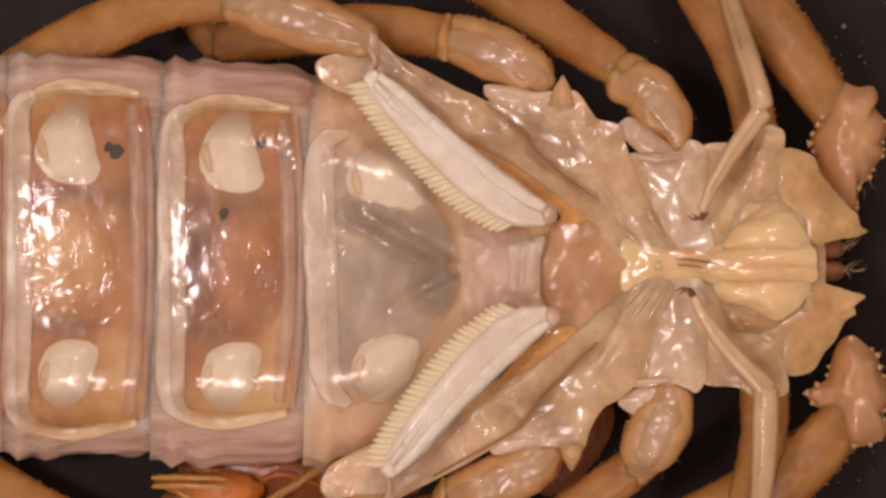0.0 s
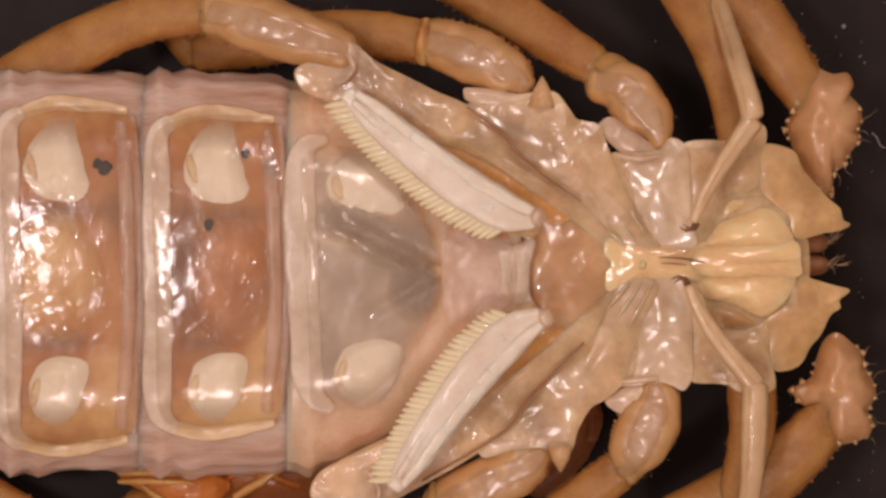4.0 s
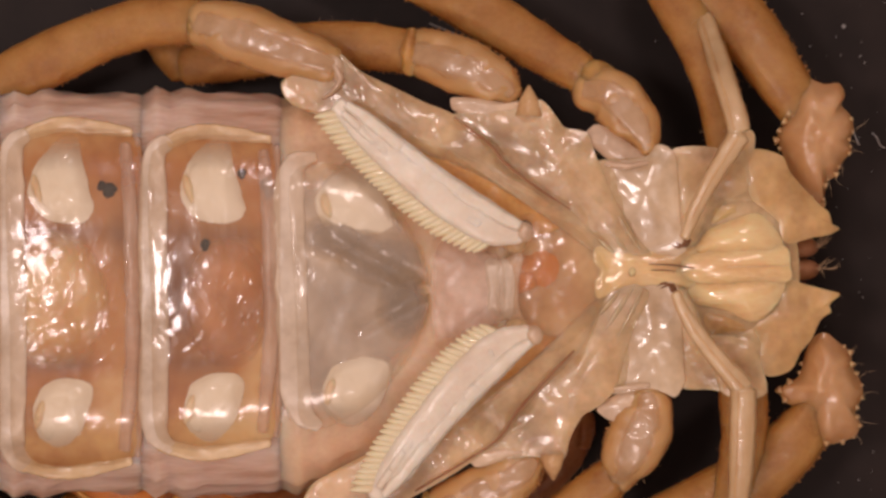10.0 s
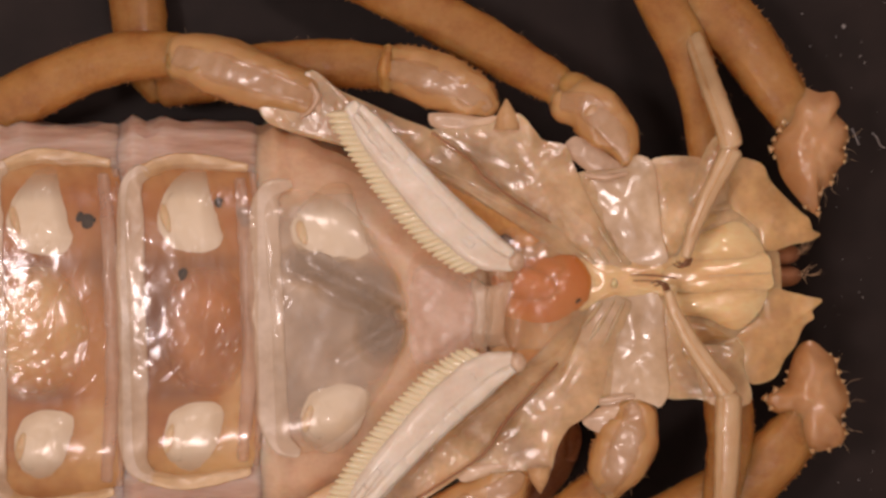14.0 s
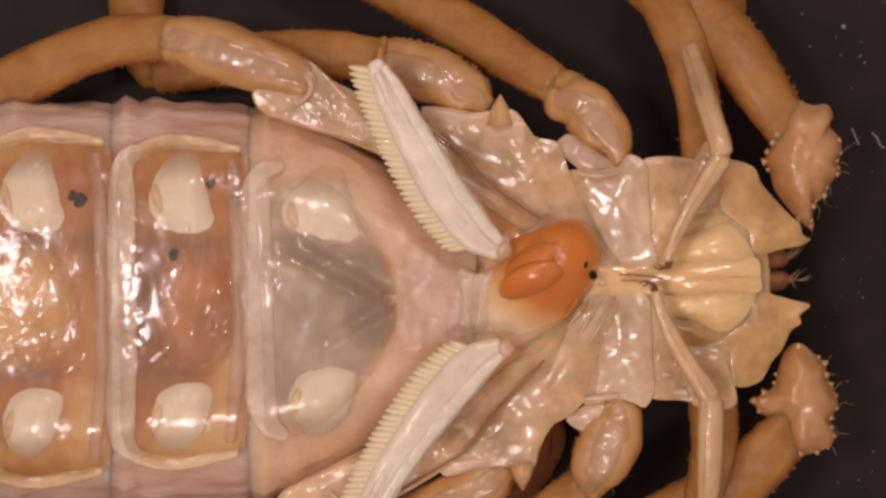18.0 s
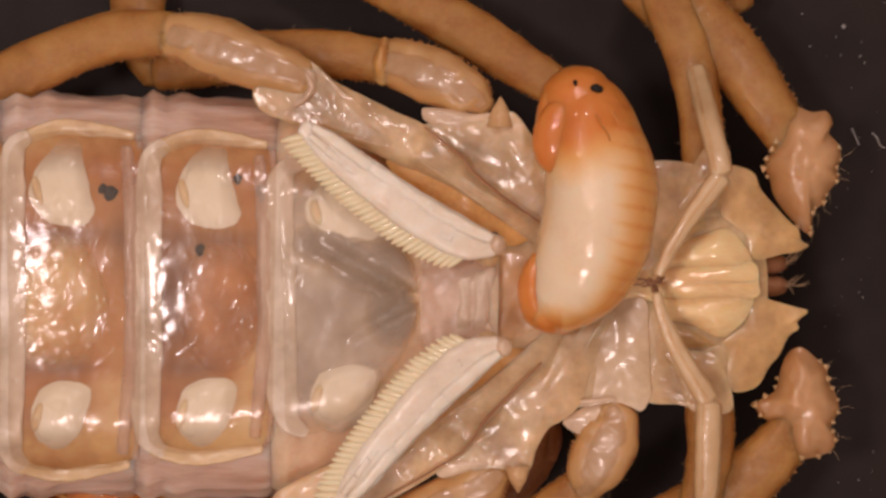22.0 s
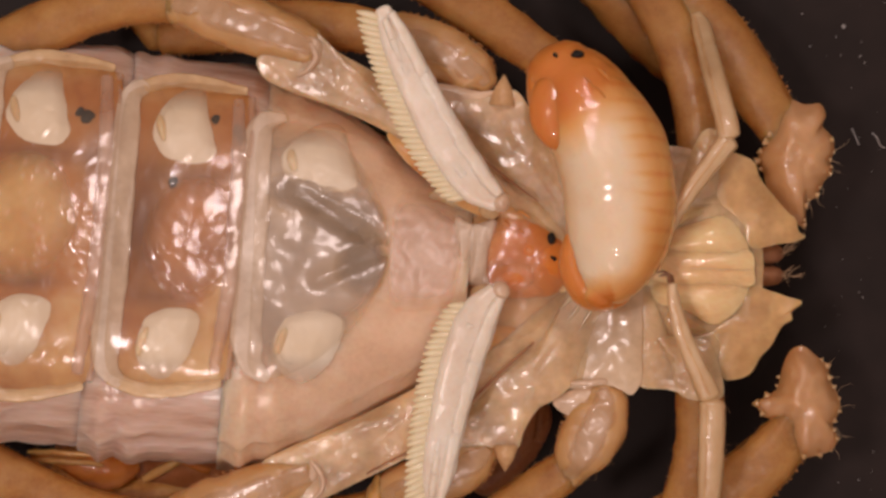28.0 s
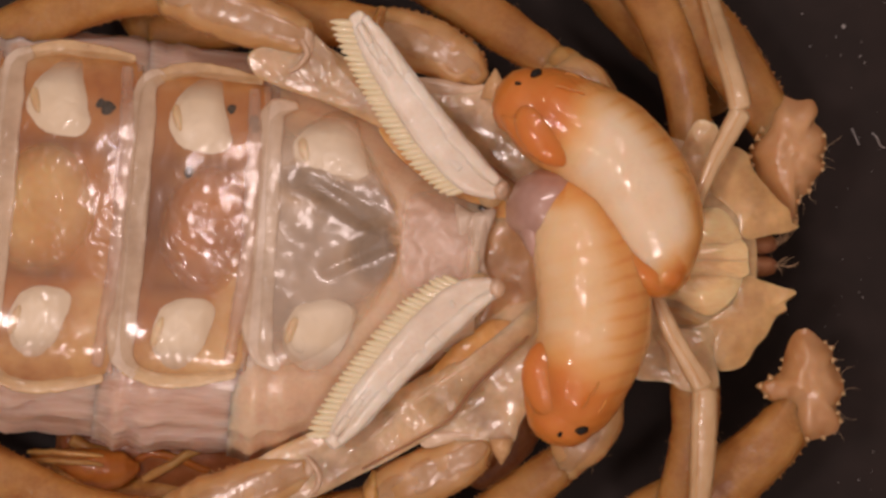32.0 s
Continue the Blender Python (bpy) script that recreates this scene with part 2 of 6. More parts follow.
def catmull(pts, steps, closed=False):
    out, n = [], len(pts)
    P = [np.array(p, float) for p in pts]
    last = n if closed else n - 1
    for i in range(last):
        if closed:
            a, b, c, d = P[i - 1], P[i], P[(i + 1) % n], P[(i + 2) % n]
        else:
            a, b, c, d = P[max(i - 1, 0)], P[i], P[i + 1], P[min(i + 2, n - 1)]
        for k in range(steps):
            t = k / steps
            out.append(0.5 * (2 * b + (c - a) * t + (2 * a - 5 * b + 4 * c - d) * t * t + (3 * b - a - 3 * c + d) * t ** 3))
    if not closed:
        out.append(P[-1])
    return out


def tube(stations, sides=14, steps=5, lump=1.5, freq=0.05, blunt=0.5, flat=2.0):
    """A limb along stations (x, y, z, half width, half height)."""
    line = catmull(stations, steps)
    rings = []
    for i, s in enumerate(line):
        a, b = line[max(i - 1, 0)], line[min(i + 1, len(line) - 1)]
        d = b[:2] - a[:2]
        d = d / (np.hypot(*d) + 1e-9)
        rings.append((s, d))
    first, last = rings[0], rings[-1]
    ends = []
    for (s, d), sign in ((first, -1), (last, 1)):
        cap = []
        for f in (0.35, 0.7, 0.92, 1.0):
            r = math.sqrt(max(1 - f * f, 0.0)) if f < 1 else 0.02
            c = s.copy()
            c[:2] += d * sign * f * s[3] * blunt
            c[3:] = s[3:] * r
            cap.append((c, d))
        ends.append(cap)
    rings = ends[0][::-1] + rings + ends[1]
    verts, faces, edge = [], [], []
    for s, d in rings:
        side = np.array((-d[1], d[0]))
        for j in range(sides):
            t = 2 * math.pi * j / sides
            ct, st = math.cos(t), math.sin(t)
            e = 2 / flat
            ct, st = math.copysign(abs(ct) ** e, ct), math.copysign(abs(st) ** e, st)
            p = at_plan(s[0] + side[0] * s[3] * ct, s[1] + side[1] * s[3] * ct, s[2] + s[4] * st)
            if lump:
                q = p * (freq / U)
                p = p + (noise.noise_vector(q) + 0.45 * noise.noise_vector(q * 2.6)) * (lump * U * min(1, s[3] / 12))
            verts.append(p)
            edge.append(abs(math.cos(t)) ** 4)
    m = len(rings)
    for i in range(m - 1):
        for j in range(sides):
            k = (j + 1) % sides
            faces.append((i * sides + j, i * sides + k, (i + 1) * sides + k, (i + 1) * sides + j))
    faces.append(tuple(range(sides)))
    faces.append(tuple(range((m - 1) * sides, m * sides))[::-1])
    return verts, faces, edge


RINGS = ((1.0, 0.0), (0.985, 0.22), (0.94, 0.45), (0.9, 0.56), (0.86, 0.66), (0.8, 0.75), (0.74, 0.82), (0.66, 0.875), (0.58, 0.92), (0.49, 0.95), (0.4, 0.97), (0.3, 0.985), (0.2, 0.995), (0.1, 1.0))


def slab(outline, z, bulge, thick, lump=2.0, freq=0.03, steps=5, tilt=(0, 0), dome=0.0):
    """A bulging plate with this outline: its edge lies at height z, its middle at z + bulge."""
    line = catmull(outline, steps, True)
    n = len(line)
    c = sum(line) / n
    verts, faces, edge = [], [], []

    def put(p, h, rim=0.0):
        edge.append(rim)
        h += tilt[0] * (p[0] - c[0]) + tilt[1] * (p[1] - c[1])
        h += lump * noise.noise(Vector((p[0] * freq, p[1] * freq, z * 0.1)))
        h += 0.5 * lump * noise.noise(Vector((p[0] * freq * 2.7, p[1] * freq * 2.7, z * 0.2)))
        verts.append(at_plan(p[0], p[1], h))

    for r, h in ((0.96, -thick),) + RINGS:
        h = 1 - r ** dome if dome and h >= 0 else h
        w = int((1 - r) * n * 0.10) if h >= 0 else 0
        for i in range(n):
            p = sum(line[(i + d) % n] for d in range(-w, w + 1)) / (2 * w + 1)
            put(c + (p - c) * r, z + bulge * h if h >= 0 else z + h, max(0.0, 1 - (1 - r) * 2.6))
    put(c, z + bulge)
    for i in range(len(RINGS)):
        for j in range(n):
            k = (j + 1) % n
            faces.append((i * n + j, i * n + k, (i + 1) * n + k, (i + 1) * n + j))
    top = len(RINGS) * n
    for j in range(n):
        faces.append((top + j, top + (j + 1) % n, len(verts) - 1))
    faces.append(tuple(range(n))[::-1])
    return verts, faces, edge


def egg(x, y, z, rx, ry, rz, turn=0.0, n=18, m=12, lump=1.0, freq=0.03, bean=0.0, tilt=0.0):
    verts, faces = [], []
    ct, st = math.cos(radians(turn)), math.sin(radians(turn))
    for i in range(m + 1):
        a = math.pi * i / m
        for j in range(n):
            t = 2 * math.pi * j / n
            u, v, w = math.sin(a) * math.cos(t), math.sin(a) * math.sin(t), math.cos(a)
            px, py = u * rx + bean * v * v, v * ry
            d = lump * noise.noise(Vector((px * freq + x, py * freq + y, w)))
            px, py = px * (1 + d / rx), py * (1 + d / ry)
            verts.append(at_plan(x + px * ct - py * st, y + px * st + py * ct, z + w * rz + tilt * py))
    for i in range(m):
        for j in range(n):
            k = (j + 1) % n
            faces.append((i * n + j, (i + 1) * n + j, (i + 1) * n + k, i * n + k))
    return verts, faces


def both(*geos):
    verts, faces = [], []
    for v, f, *_ in geos:
        o = len(verts)
        verts += v
        faces += [tuple(i + o for i in g) for g in f]
    return verts, faces


ORIGIN = {}


def mesh_of(name, geo, material, origin, pigment=None):
    me = bpy.data.meshes.new(name)
    verts = [tuple(v - origin) for v in geo[0]]
    me.from_pydata(verts, [], geo[1])
    bm = bmesh.new()
    bm.from_mesh(me)
    bmesh.ops.recalc_face_normals(bm, faces=bm.faces[:])
    bm.to_mesh(me)
    bm.free()
    me.polygons.foreach_set("use_smooth", [True] * len(me.polygons))
    me.materials.append(material)
    values = [pigment(v) for v in geo[0]] if pigment else geo[2] if len(geo) > 2 else None
    if values:
        at = me.attributes.new("pigment", "FLOAT", "POINT")
        at.data.foreach_set("value", values)
    return me


def part(name, geo, material, parent=None, label="", origin=None, pigment=None):
    """One mesh object; its origin is given on the plan as metres, or is its parent's."""
    base = ORIGIN[parent.name] if parent else Vector((0, 0, 0))
    o = base if origin is None else origin
    ob = new(name, mesh_of(name, geo, material, o, pigment))
    ob.parent = parent
    ob.location = o - base
    ORIGIN[ob.name] = o
    return tagged(ob, label)


def plan(ob, rows):
    """Poses in the parent's space from rows of seconds, place on the plan in U, and turn."""
    z = ob.location.z
    return [(t, pose(x * U, y * U, z, 0, 0, a)) for t, x, y, a in rows]


def rolled(ob, rows):
    """The same for a length of the abdomen, which late in the birth rolls about its long axis."""
    z = ob.location.z
    o = ORIGIN[ob.name]
    axis = Matrix.Translation((0, at_plan(784, MID, 182).y - o.y, 182 * U - o.z))
    out = []
    for t, x, y, a in rows:
        r = float(np.interp(t, (0, 24, 25.5, 27.5, 31, 32), (0, 0, -7, -15, -15, -14)))
        out.append((t, pose(x * U, (y + 2.7 * r) * U, z - 1.4 * r * U, 0, 0, a) @ axis @ pose(0, 0, 0, r) @ axis.inverted()))
    return out


def flight(rows):
    """Poses from rows of seconds, place in U, pitch, roll about the long axis, and turn."""
    return [(t, pose(x * U, y * U, z * U, 0, 0, a) @ pose(0, 0, 0, p) @ pose(0, 0, 0, 0, r)) for t, x, y, z, p, r, a in rows]

# ---- the plate under the animal ----
def box_geo(x0, x1, y0, y1, z0, z1):
    v = [Vector((x, y, z)) for z in (z0, z1) for y in (y0, y1) for x in (x0, x1)]
    return v, [(0, 2, 3, 1), (4, 5, 7, 6), (0, 1, 5, 4), (2, 6, 7, 3), (0, 4, 6, 2), (1, 3, 7, 5)]


ground = part("ground", box_geo(-0.35, 0.35, -0.35, 0.35, -0.012, 0.0), PLATE)
tagged(ground, "matt black plate with a few specks of lint", "plate", kind="structure")

# ---- the mother: root at the ground, parts in its space ----
scorpion = new("scorpion")
scorpion.empty_display_size = 0.002
tagged(scorpion, "amber translucent scorpion lying belly up on a black plate, giving birth", "scorpion")
ORIGIN[scorpion.name] = Vector((0, 0, 0))

AXIS = (1125, 482, math.cos(radians(4.7)), math.sin(radians(4.7)))


def mir(pts, s):
    """The same stations on the animal's other side, across the line through its mouth."""
    if s > 0:
        return pts
    ox, oy, c, n = AXIS
    out = []
    for p in pts:
        dx, dy = p[0] - ox, p[1] - oy
        a, b = c * dx - n * dy, n * dx + c * dy
        b = -b
        out.append((ox + c * a + n * b, oy - n * a + c * b, *p[2:]))
    return out


# -- the abdomen --
MID = 522
WIDE = ((-420, 345), (480, 347), (560, 332), (640, 302), (720, 255), (800, 205), (870, 160), (940, 130))


def half_width(x):
    for (a, wa), (b, wb) in zip(WIDE, WIDE[1:]):
        if x <= b:
            f = max(0, (x - a) / (b - a))
            return wa + (wb - wa) * f
    return WIDE[-1][1]


def belly(x, y, off=0.0):
    v = min(abs(y - MID) / half_width(x), 0.985)
    return 182 + 178 * (1 - v ** 3) ** (1 / 3) + off


def trunk(x0, x1, nx=26, n=88, dive=True):
    """A length of the soft abdomen, wrinkled along its flanks."""
    verts, faces = [], []
    for i in range(nx + 3):
        f = min(max((i - 1) / nx, 0), 1)
        x = x0 + (x1 - x0) * f
        shrink = 0.55 if i in (0, nx + 2) else 1.0
        hw = half_width(x) * (1 - 0.022 * (1 - math.sin(math.pi * f)))
        hw *= 1 + 0.046 * math.exp(-((x - x0 - 40) / 15) ** 2) + 0.03 * math.exp(-((x - x0 - 92) / 22) ** 2)
        sink = 1 - 0.06 * max(0, (x - (x1 - 75)) / 75) if dive else 1.0
        for j in range(n):
            t = 2 * math.pi * j / n
            c, s = math.cos(t), math.sin(t)
            y = math.copysign(abs(c) ** (2 / 3), c) * hw
            z = math.copysign(abs(s) ** (2 / 3), s) * 178
            w = max(0.0, abs(c) - 0.72) / 0.28
            wr = 9.0 * w * math.sin(j * 2.4 + 1.6 * noise.noise(Vector((x * 0.015, j * 0.1, 0))) + x * 0.004)
            wr += 8.0 * w * noise.noise(Vector((x * 0.02, y * 0.02, z * 0.02)))
            k = shrink * sink
            verts.append(at_plan(x, MID + (y + math.copysign(wr, y)) * k, 182 + (z + 0.3 * wr) * k))
    for i in range(nx + 2):
        for j in range(n):
            k = (j + 1) % n
            faces.append((i * n + j, i * n + k, (i + 1) * n + k, (i + 1) * n + j))
    faces.append(tuple(range(n)))
    faces.append(tuple(range((nx + 2) * n, (nx + 3) * n))[::-1])
    return verts, faces


def blanket(outline, off, lump=2.0, freq=0.02, rings=40, steps=6, crown=0.0, seed=0.0, grooves=(), level=0.0):
    """A sheet that follows the belly, woven in columns from edge to edge."""
    line = catmull(outline, steps, True)
    n = len(line)
    xs = [p[0] for p in line]
    x0, x1 = min(xs) + 0.5, max(xs) - 0.5
    verts, faces, inner = [], [], []
    for i in range(rings + 1):
        x = x0 + (x1 - x0) * (0.5 - 0.5 * math.cos(math.pi * i / rings))
        cut = []
        for k in range(n):
            a, b = line[k], line[(k + 1) % n]
            if (a[0] - x) * (b[0] - x) <= 0 and a[0] != b[0]:
                cut.append(a[1] + (b[1] - a[1]) * (x - a[0]) / (b[0] - a[0]))
        lo, hi = min(cut), max(cut)
        for j in range(rings + 1):
            y = lo + (hi - lo) * j / rings
            u, v = 2 * i / rings - 1, 2 * j / rings - 1
            h = lump * noise.noise(Vector((x * freq, y * freq, seed))) + 0.5 * lump * noise.noise(Vector((x * freq * 3, y * freq * 3, seed)))
            for gx, gy, hx, hy, deep, wide in grooves:
                ax, ay = hx - gx, hy - gy
                f = min(max(((x - gx) * ax + (y - gy) * ay) / (ax * ax + ay * ay), 0), 1)
                d = math.hypot(x - gx - f * ax, y - gy - f * ay)
                h -= deep * (1 - 0.6 * f) * (math.exp(-(d / wide) ** 2))
            inner.append(min(1, 2.2 * (1 - abs(u))) * min(1, 2.2 * (1 - abs(v))))
            h += level * (belly(x, MID) - belly(x, y)) * (1 - v ** 4)
            verts.append(at_plan(x, y, belly(x, y, off + h + crown * (1 - u * u) * (1 - v * v))))
    m = rings + 1
    for i in range(rings):
        for j in range(rings):
            faces.append((i * m + j, i * m + j + 1, (i + 1) * m + j + 1, (i + 1) * m + j))
    return verts, faces, inner


def creases(*spots):
    """How crinkled the skin is at a place: strong round each spot (x, y, reach along, reach across)."""
    def value(v):
        k = (EYE - BELLY) / (EYE - v.z / U)
        x, y = 784 + v.x / U * k, 441 - v.y / U * k
        return min(1.0, sum(math.exp(-((x - a) / rx) ** 2 - ((y - b) / ry) ** 2) for a, b, rx, ry in spots))
    return value


def tone(*spots):
    """How dark the flesh is under the skin: a half as a rule, more or less round each spot."""
    def value(v):
        k = (EYE - BELLY) / (EYE - v.z / U)
        x, y = 784 + v.x / U * k, 441 - v.y / U * k
        return min(1.0, max(0.0, 0.5 + sum(w * math.exp(-((x - a) / rx) ** 2 - ((y - b) / ry) ** 2) for a, b, rx, ry, w in spots)))
    return value


def glow(ex, ey, rx, ry):
    """One at the middle of an embryo, nought at its rim, where it sinks into the flesh."""
    def value(v):
        k = (EYE - BELLY) / (EYE - v.z / U)
        d = math.hypot((784 + v.x / U * k - ex) / rx, (441 - v.y / U * k - ey) / ry)
        return min(max((0.98 - d) / 0.5, 0.0), 1.0)
    return value


def on_belly(pts, off):
    return [(x, y, belly(x, y, off), w, h) for x, y, w, h in pts]


def rims(seg, x, y0, y1, right):
    """The thick milky hind edge of a belly plate and its two thinner yellow side edges."""
    hind = [(x + 46, y0 + 2, 14, 3), (x + 24, y0 + 24, 20, 3), (x + 20, y0 + 90, 24, 3), (x + 21, MID - 60, 26, 3), (x + 24, MID + 80, 26, 3), (x + 22, y1 - 70, 25, 3), (x + 28, y1 - 22, 20, 3), (x + 52, y1 + 2, 14, 3)]
    part("plate_rim", tube(on_belly(hind, 14), sides=18, lump=3.0, freq=0.03, flat=2.6), BAND, seg, "thick milky hind edge")
    part("side_rim", tube(on_belly([(x + right - 12, y0 - 2, 8, 1.5), (x + right * 0.65, y0 - 12, 14, 3), (x + right * 0.4, y0 - 14, 15, 3), (x + 34, y0 + 8, 14, 3)], 13), sides=14, lump=3.0, flat=2.6), LEMON, seg, "yellow side edge")
    part("side_rim", tube(on_belly([(x + 36, y1 - 6, 14, 3), (x + right * 0.4, y1 + 10, 14, 3), (x + right * 0.65, y1 + 6, 13, 3), (x + right - 12, y1 - 8, 8, 1.5)], 13), sides=14, lump=3.0, flat=2.6), LEMON, seg, "yellow side edge")


def drape(geo, h):
    """Lets a shape follow the belly's curve from the height h at its middle."""
    out = []
    for v in geo[0]:
        k = (EYE - BELLY) / (EYE - v.z / U)
        out.append(v + Vector((0, 0, (belly(784 + v.x / U * k, 441 - v.y / U * k) - h) * U)))
    return out, geo[1]


LUNG_UP = ((28, -94), (42, -34), (59, 22), (63, 50), (44, 71), (2, 75), (-35, 62), (-60, 30), (-64, -6), (-50, -42), (-26, -74), (-2, -98))
LUNG_LOW = ((-33, -50), (2, -65), (47, -60), (60, -40), (52, 0), (34, 42), (-4, 74), (-46, 52), (-58, 4), (-48, -30))


def lungs(seg, spots, lift=5):
    """Cream lungs: the end towards the midline is broad and lies nearest, the outer end sinks away into the flesh."""
    for x, y, sx, sy in spots:
        k = 1 if y < MID else -1
        h = belly(x, y)
        line = [(x + a * sx, y + b * sy) for a, b in (LUNG_UP if k > 0 else LUNG_LOW)]

        def sunk(v):
            q = (EYE - BELLY) / (EYE - v.z / U)
            return min(max((1.3 + k * (441 - v.y / U * q - y) / (72 * sy)) / 0.95, 0.0), 1.0)

        part("book_lung", drape(slab(line, h - 4 + lift, 22, 14, 3, dome=3.0), h), LUNG, seg, "cream-white bean-shaped lung under clear skin", pigment=sunk)
        part("lung_fold", drape(egg(x - 24 * sx, y + 4 * sy, h + 8 + lift, 22 * sx, 44 * sy, 9, -16 * k, n=26, m=16, lump=4, freq=0.02, bean=6), h), LUNG, seg, pigment=sunk)
        part("spiracle", drape(egg(x - 42 * sx, y + 6 * sy, h + 12 + lift, 9 * sx, 27 * sy, 7, -16 * k, n=20, m=12, lump=2), h), SLIT, seg, "small ochre breathing slit")


def frame_outline(x, y0=250, y1=797, right=245):
    return [(x + 14, y0 + 40), (x + 50, y0 + 2), (x + 140, y0 - 10), (x + right, y0 + 12), (x + right + 4, y0 + 140), (x + right + 4, y1 - 160), (x + right, y1 - 22),
            (x + 140, y1 + 2), (x + 60, y1), (x + 22, y1 - 40), (x + 20, MID + 60), (x + 14, MID - 60)]


def abdomen_segment(x, anchor, name_label, y0, y1, yolk, spots, dots, right=245, dark=()):
    o = at_plan(*anchor, BELLY)
    seg = part("abdomen_segment", trunk(x - 12, x + right + 75), FOLD, scorpion, name_label, origin=o)
    part("inside", blanket(frame_outline(x, y0, y1, right), 7, 2.5, 0.012, seed=x), GUT, seg, "brown flesh seen through clear skin", pigment=tone(*dark))
    for ex, ey, rx, ry, h, mat, lab in yolk:
        part("embryo", egg(ex, ey, belly(ex, ey, -4), rx, ry, h, n=30, m=24, lump=4), mat, seg, lab, pigment=glow(ex, ey, rx, ry))
    lungs(seg, spots)
    for dx, dy, r in dots:
        part("eye_spot", egg(dx, dy, belly(dx, dy, 7), r, r * 1.2, 6, 20, n=16, m=8, lump=r * 0.5, freq=0.09), BLACK, seg, "dark spot under the skin")
    rough = [(ex + 5, ey - 10, rx * 0.7, ry * 0.62) for ex, ey, rx, ry, *_ in yolk] + [(lx + 6, ly + (44 if ly < MID else -30), 46, 26) for lx, ly, *_ in spots]
    rough += [(x + right * 0.5, y1 - 42, 130, 30), (x + right * 0.5, y0 + 42, 130, 26), (x + right - 8, MID - 60, 16, 190), (x + right - 40, MID + 60, 24, 60), (x + 44, MID - 40, 14, 120), (x + 105, MID + 75, 75, 40)]
    part("sternite", blanket(frame_outline(x, y0, y1, right), 18, 1.6, 0.02, rings=56, crown=8, seed=x + 3.3, level=0.75), CLEAR, seg, "clear wet belly plate", pigment=creases(*rough))
    rims(seg, x, y0, y1, right)
    # the joint membrane that shows beside the next plate
    jx = x + right - 22
    part("joint_fold", tube(on_belly([(jx, y0 + 20, 10, 5), (jx + 8, y0 + 120, 13, 6), (jx + 12, MID - 60, 13, 6), (jx + 14, MID + 70, 13, 6), (jx + 8, y1 - 120, 13, 6), (jx, y1 - 30, 10, 5)], 12), lump=3), ROSY, seg)
    part("joint_fold", tube(on_belly([(jx + 22, y0 + 10, 7, 6), (jx + 30, y0 + 120, 9, 7), (jx + 34, MID, 9, 7), (jx + 30, y1 - 120, 9, 7), (jx + 22, y1 - 20, 7, 6)], 4), lump=3), ROSY, seg)
    return seg


AMBER_BALL, BROWN_BALL = "honey-orange embryo seen through the belly", "red-brown embryo seen through the belly"
segment_back = abdomen_segment(-268, (190, 338), "hind length of the pale belly", 232, 838, [(-150, 540, 95, 105, 16, YOLK, AMBER_BALL)],
                               [(-150, 330, 1, 1), (-145, 730, 1, 1)], [], 262)
segment_hind = abdomen_segment(0, (190, 338), "orange-bellied length with two cream lungs", 240, 828, [(100, 535, 110, 135, 22, YOLK, AMBER_BALL)],
                               [(110, 332, 1.02, 1), (114, 732, 1, 1)], [(194, 340, 11), (181, 333, 8), (203, 338, 6)],
                               dark=[(110, 415, 95, 20, 0.4), (110, 648, 95, 18, 0.4), (215, 420, 22, 60, 0.3), (110, 790, 150, 50, -0.4), (205, 700, 40, 80, -0.3), (110, 250, 150, 22, -0.25)])
segment_mid = abdomen_segment(252, ((190 + 504) / 2, (338 + 292) / 2), "brown-bellied length with two cream lungs", 252, 795, [(405, 535, 100, 132, 20, MAROON, BROWN_BALL)],
                              [(378, 332, 1, 1), (380, 722, 1, 1)], [(430, 312, 8), (472, 331, 9), (477, 346, 9), (365, 437, 9)], 238,
                              dark=[(318, 520, 46, 130, 0.5), (410, 418, 80, 18, 0.35), (370, 648, 60, 18, 0.3), (380, 775, 140, 45, -0.4), (462, 670, 36, 100, -0.36), (380, 268, 130, 20, -0.25)])

# the front length: a greyish window with a forked crease, funnel skin to the combs
o = at_plan(504, 292, BELLY)
segment_front = part("abdomen_segment", trunk(490, 905, nx=40, dive=False), SKIN, scorpion, "grey translucent front length of the belly with a forked crease", origin=o)
WINDOW = [(520, 310), (590, 292), (670, 330), (735, 420), (764, 515), (738, 615), (672, 705), (600, 752), (535, 750), (528, 640), (524, 520), (516, 400)]
FORK = ((756, 515, 590, 428, 24, 15), (756, 516, 640, 585, 17, 13))
part("inside", blanket(WINDOW, 11, 2, rings=60, seed=9, grooves=[(*f[:4], 8, f[5]) for f in FORK]), GREY, segment_front, "grey flesh seen through clear skin")
for x, y, rx, ry in ((600, 424, 74, 46), (676, 462, 80, 50), (716, 545, 50, 64)):
    part("dark_flesh", egg(x, y, belly(x, y, 9), rx, ry, 9, n=30, m=20, lump=1), SMOKE, segment_front, "dark grey flesh beside the crease", pigment=glow(x, y, rx, ry))
lungs(segment_front, [(630, 362, 1.18, 0.84), (632, 690, 1.08, 0.92)], 9)
part("sternite", blanket(WINDOW, 27, 2, 0.018, rings=60, crown=5, seed=2.2, grooves=FORK, level=0.6), CLOUDY, segment_front, "cloudy wet belly plate",
     pigment=creases((735, 500, 40, 34), (640, 455, 60, 30), (560, 480, 24, 90), (640, 400, 50, 20), (600, 640, 50, 16)))
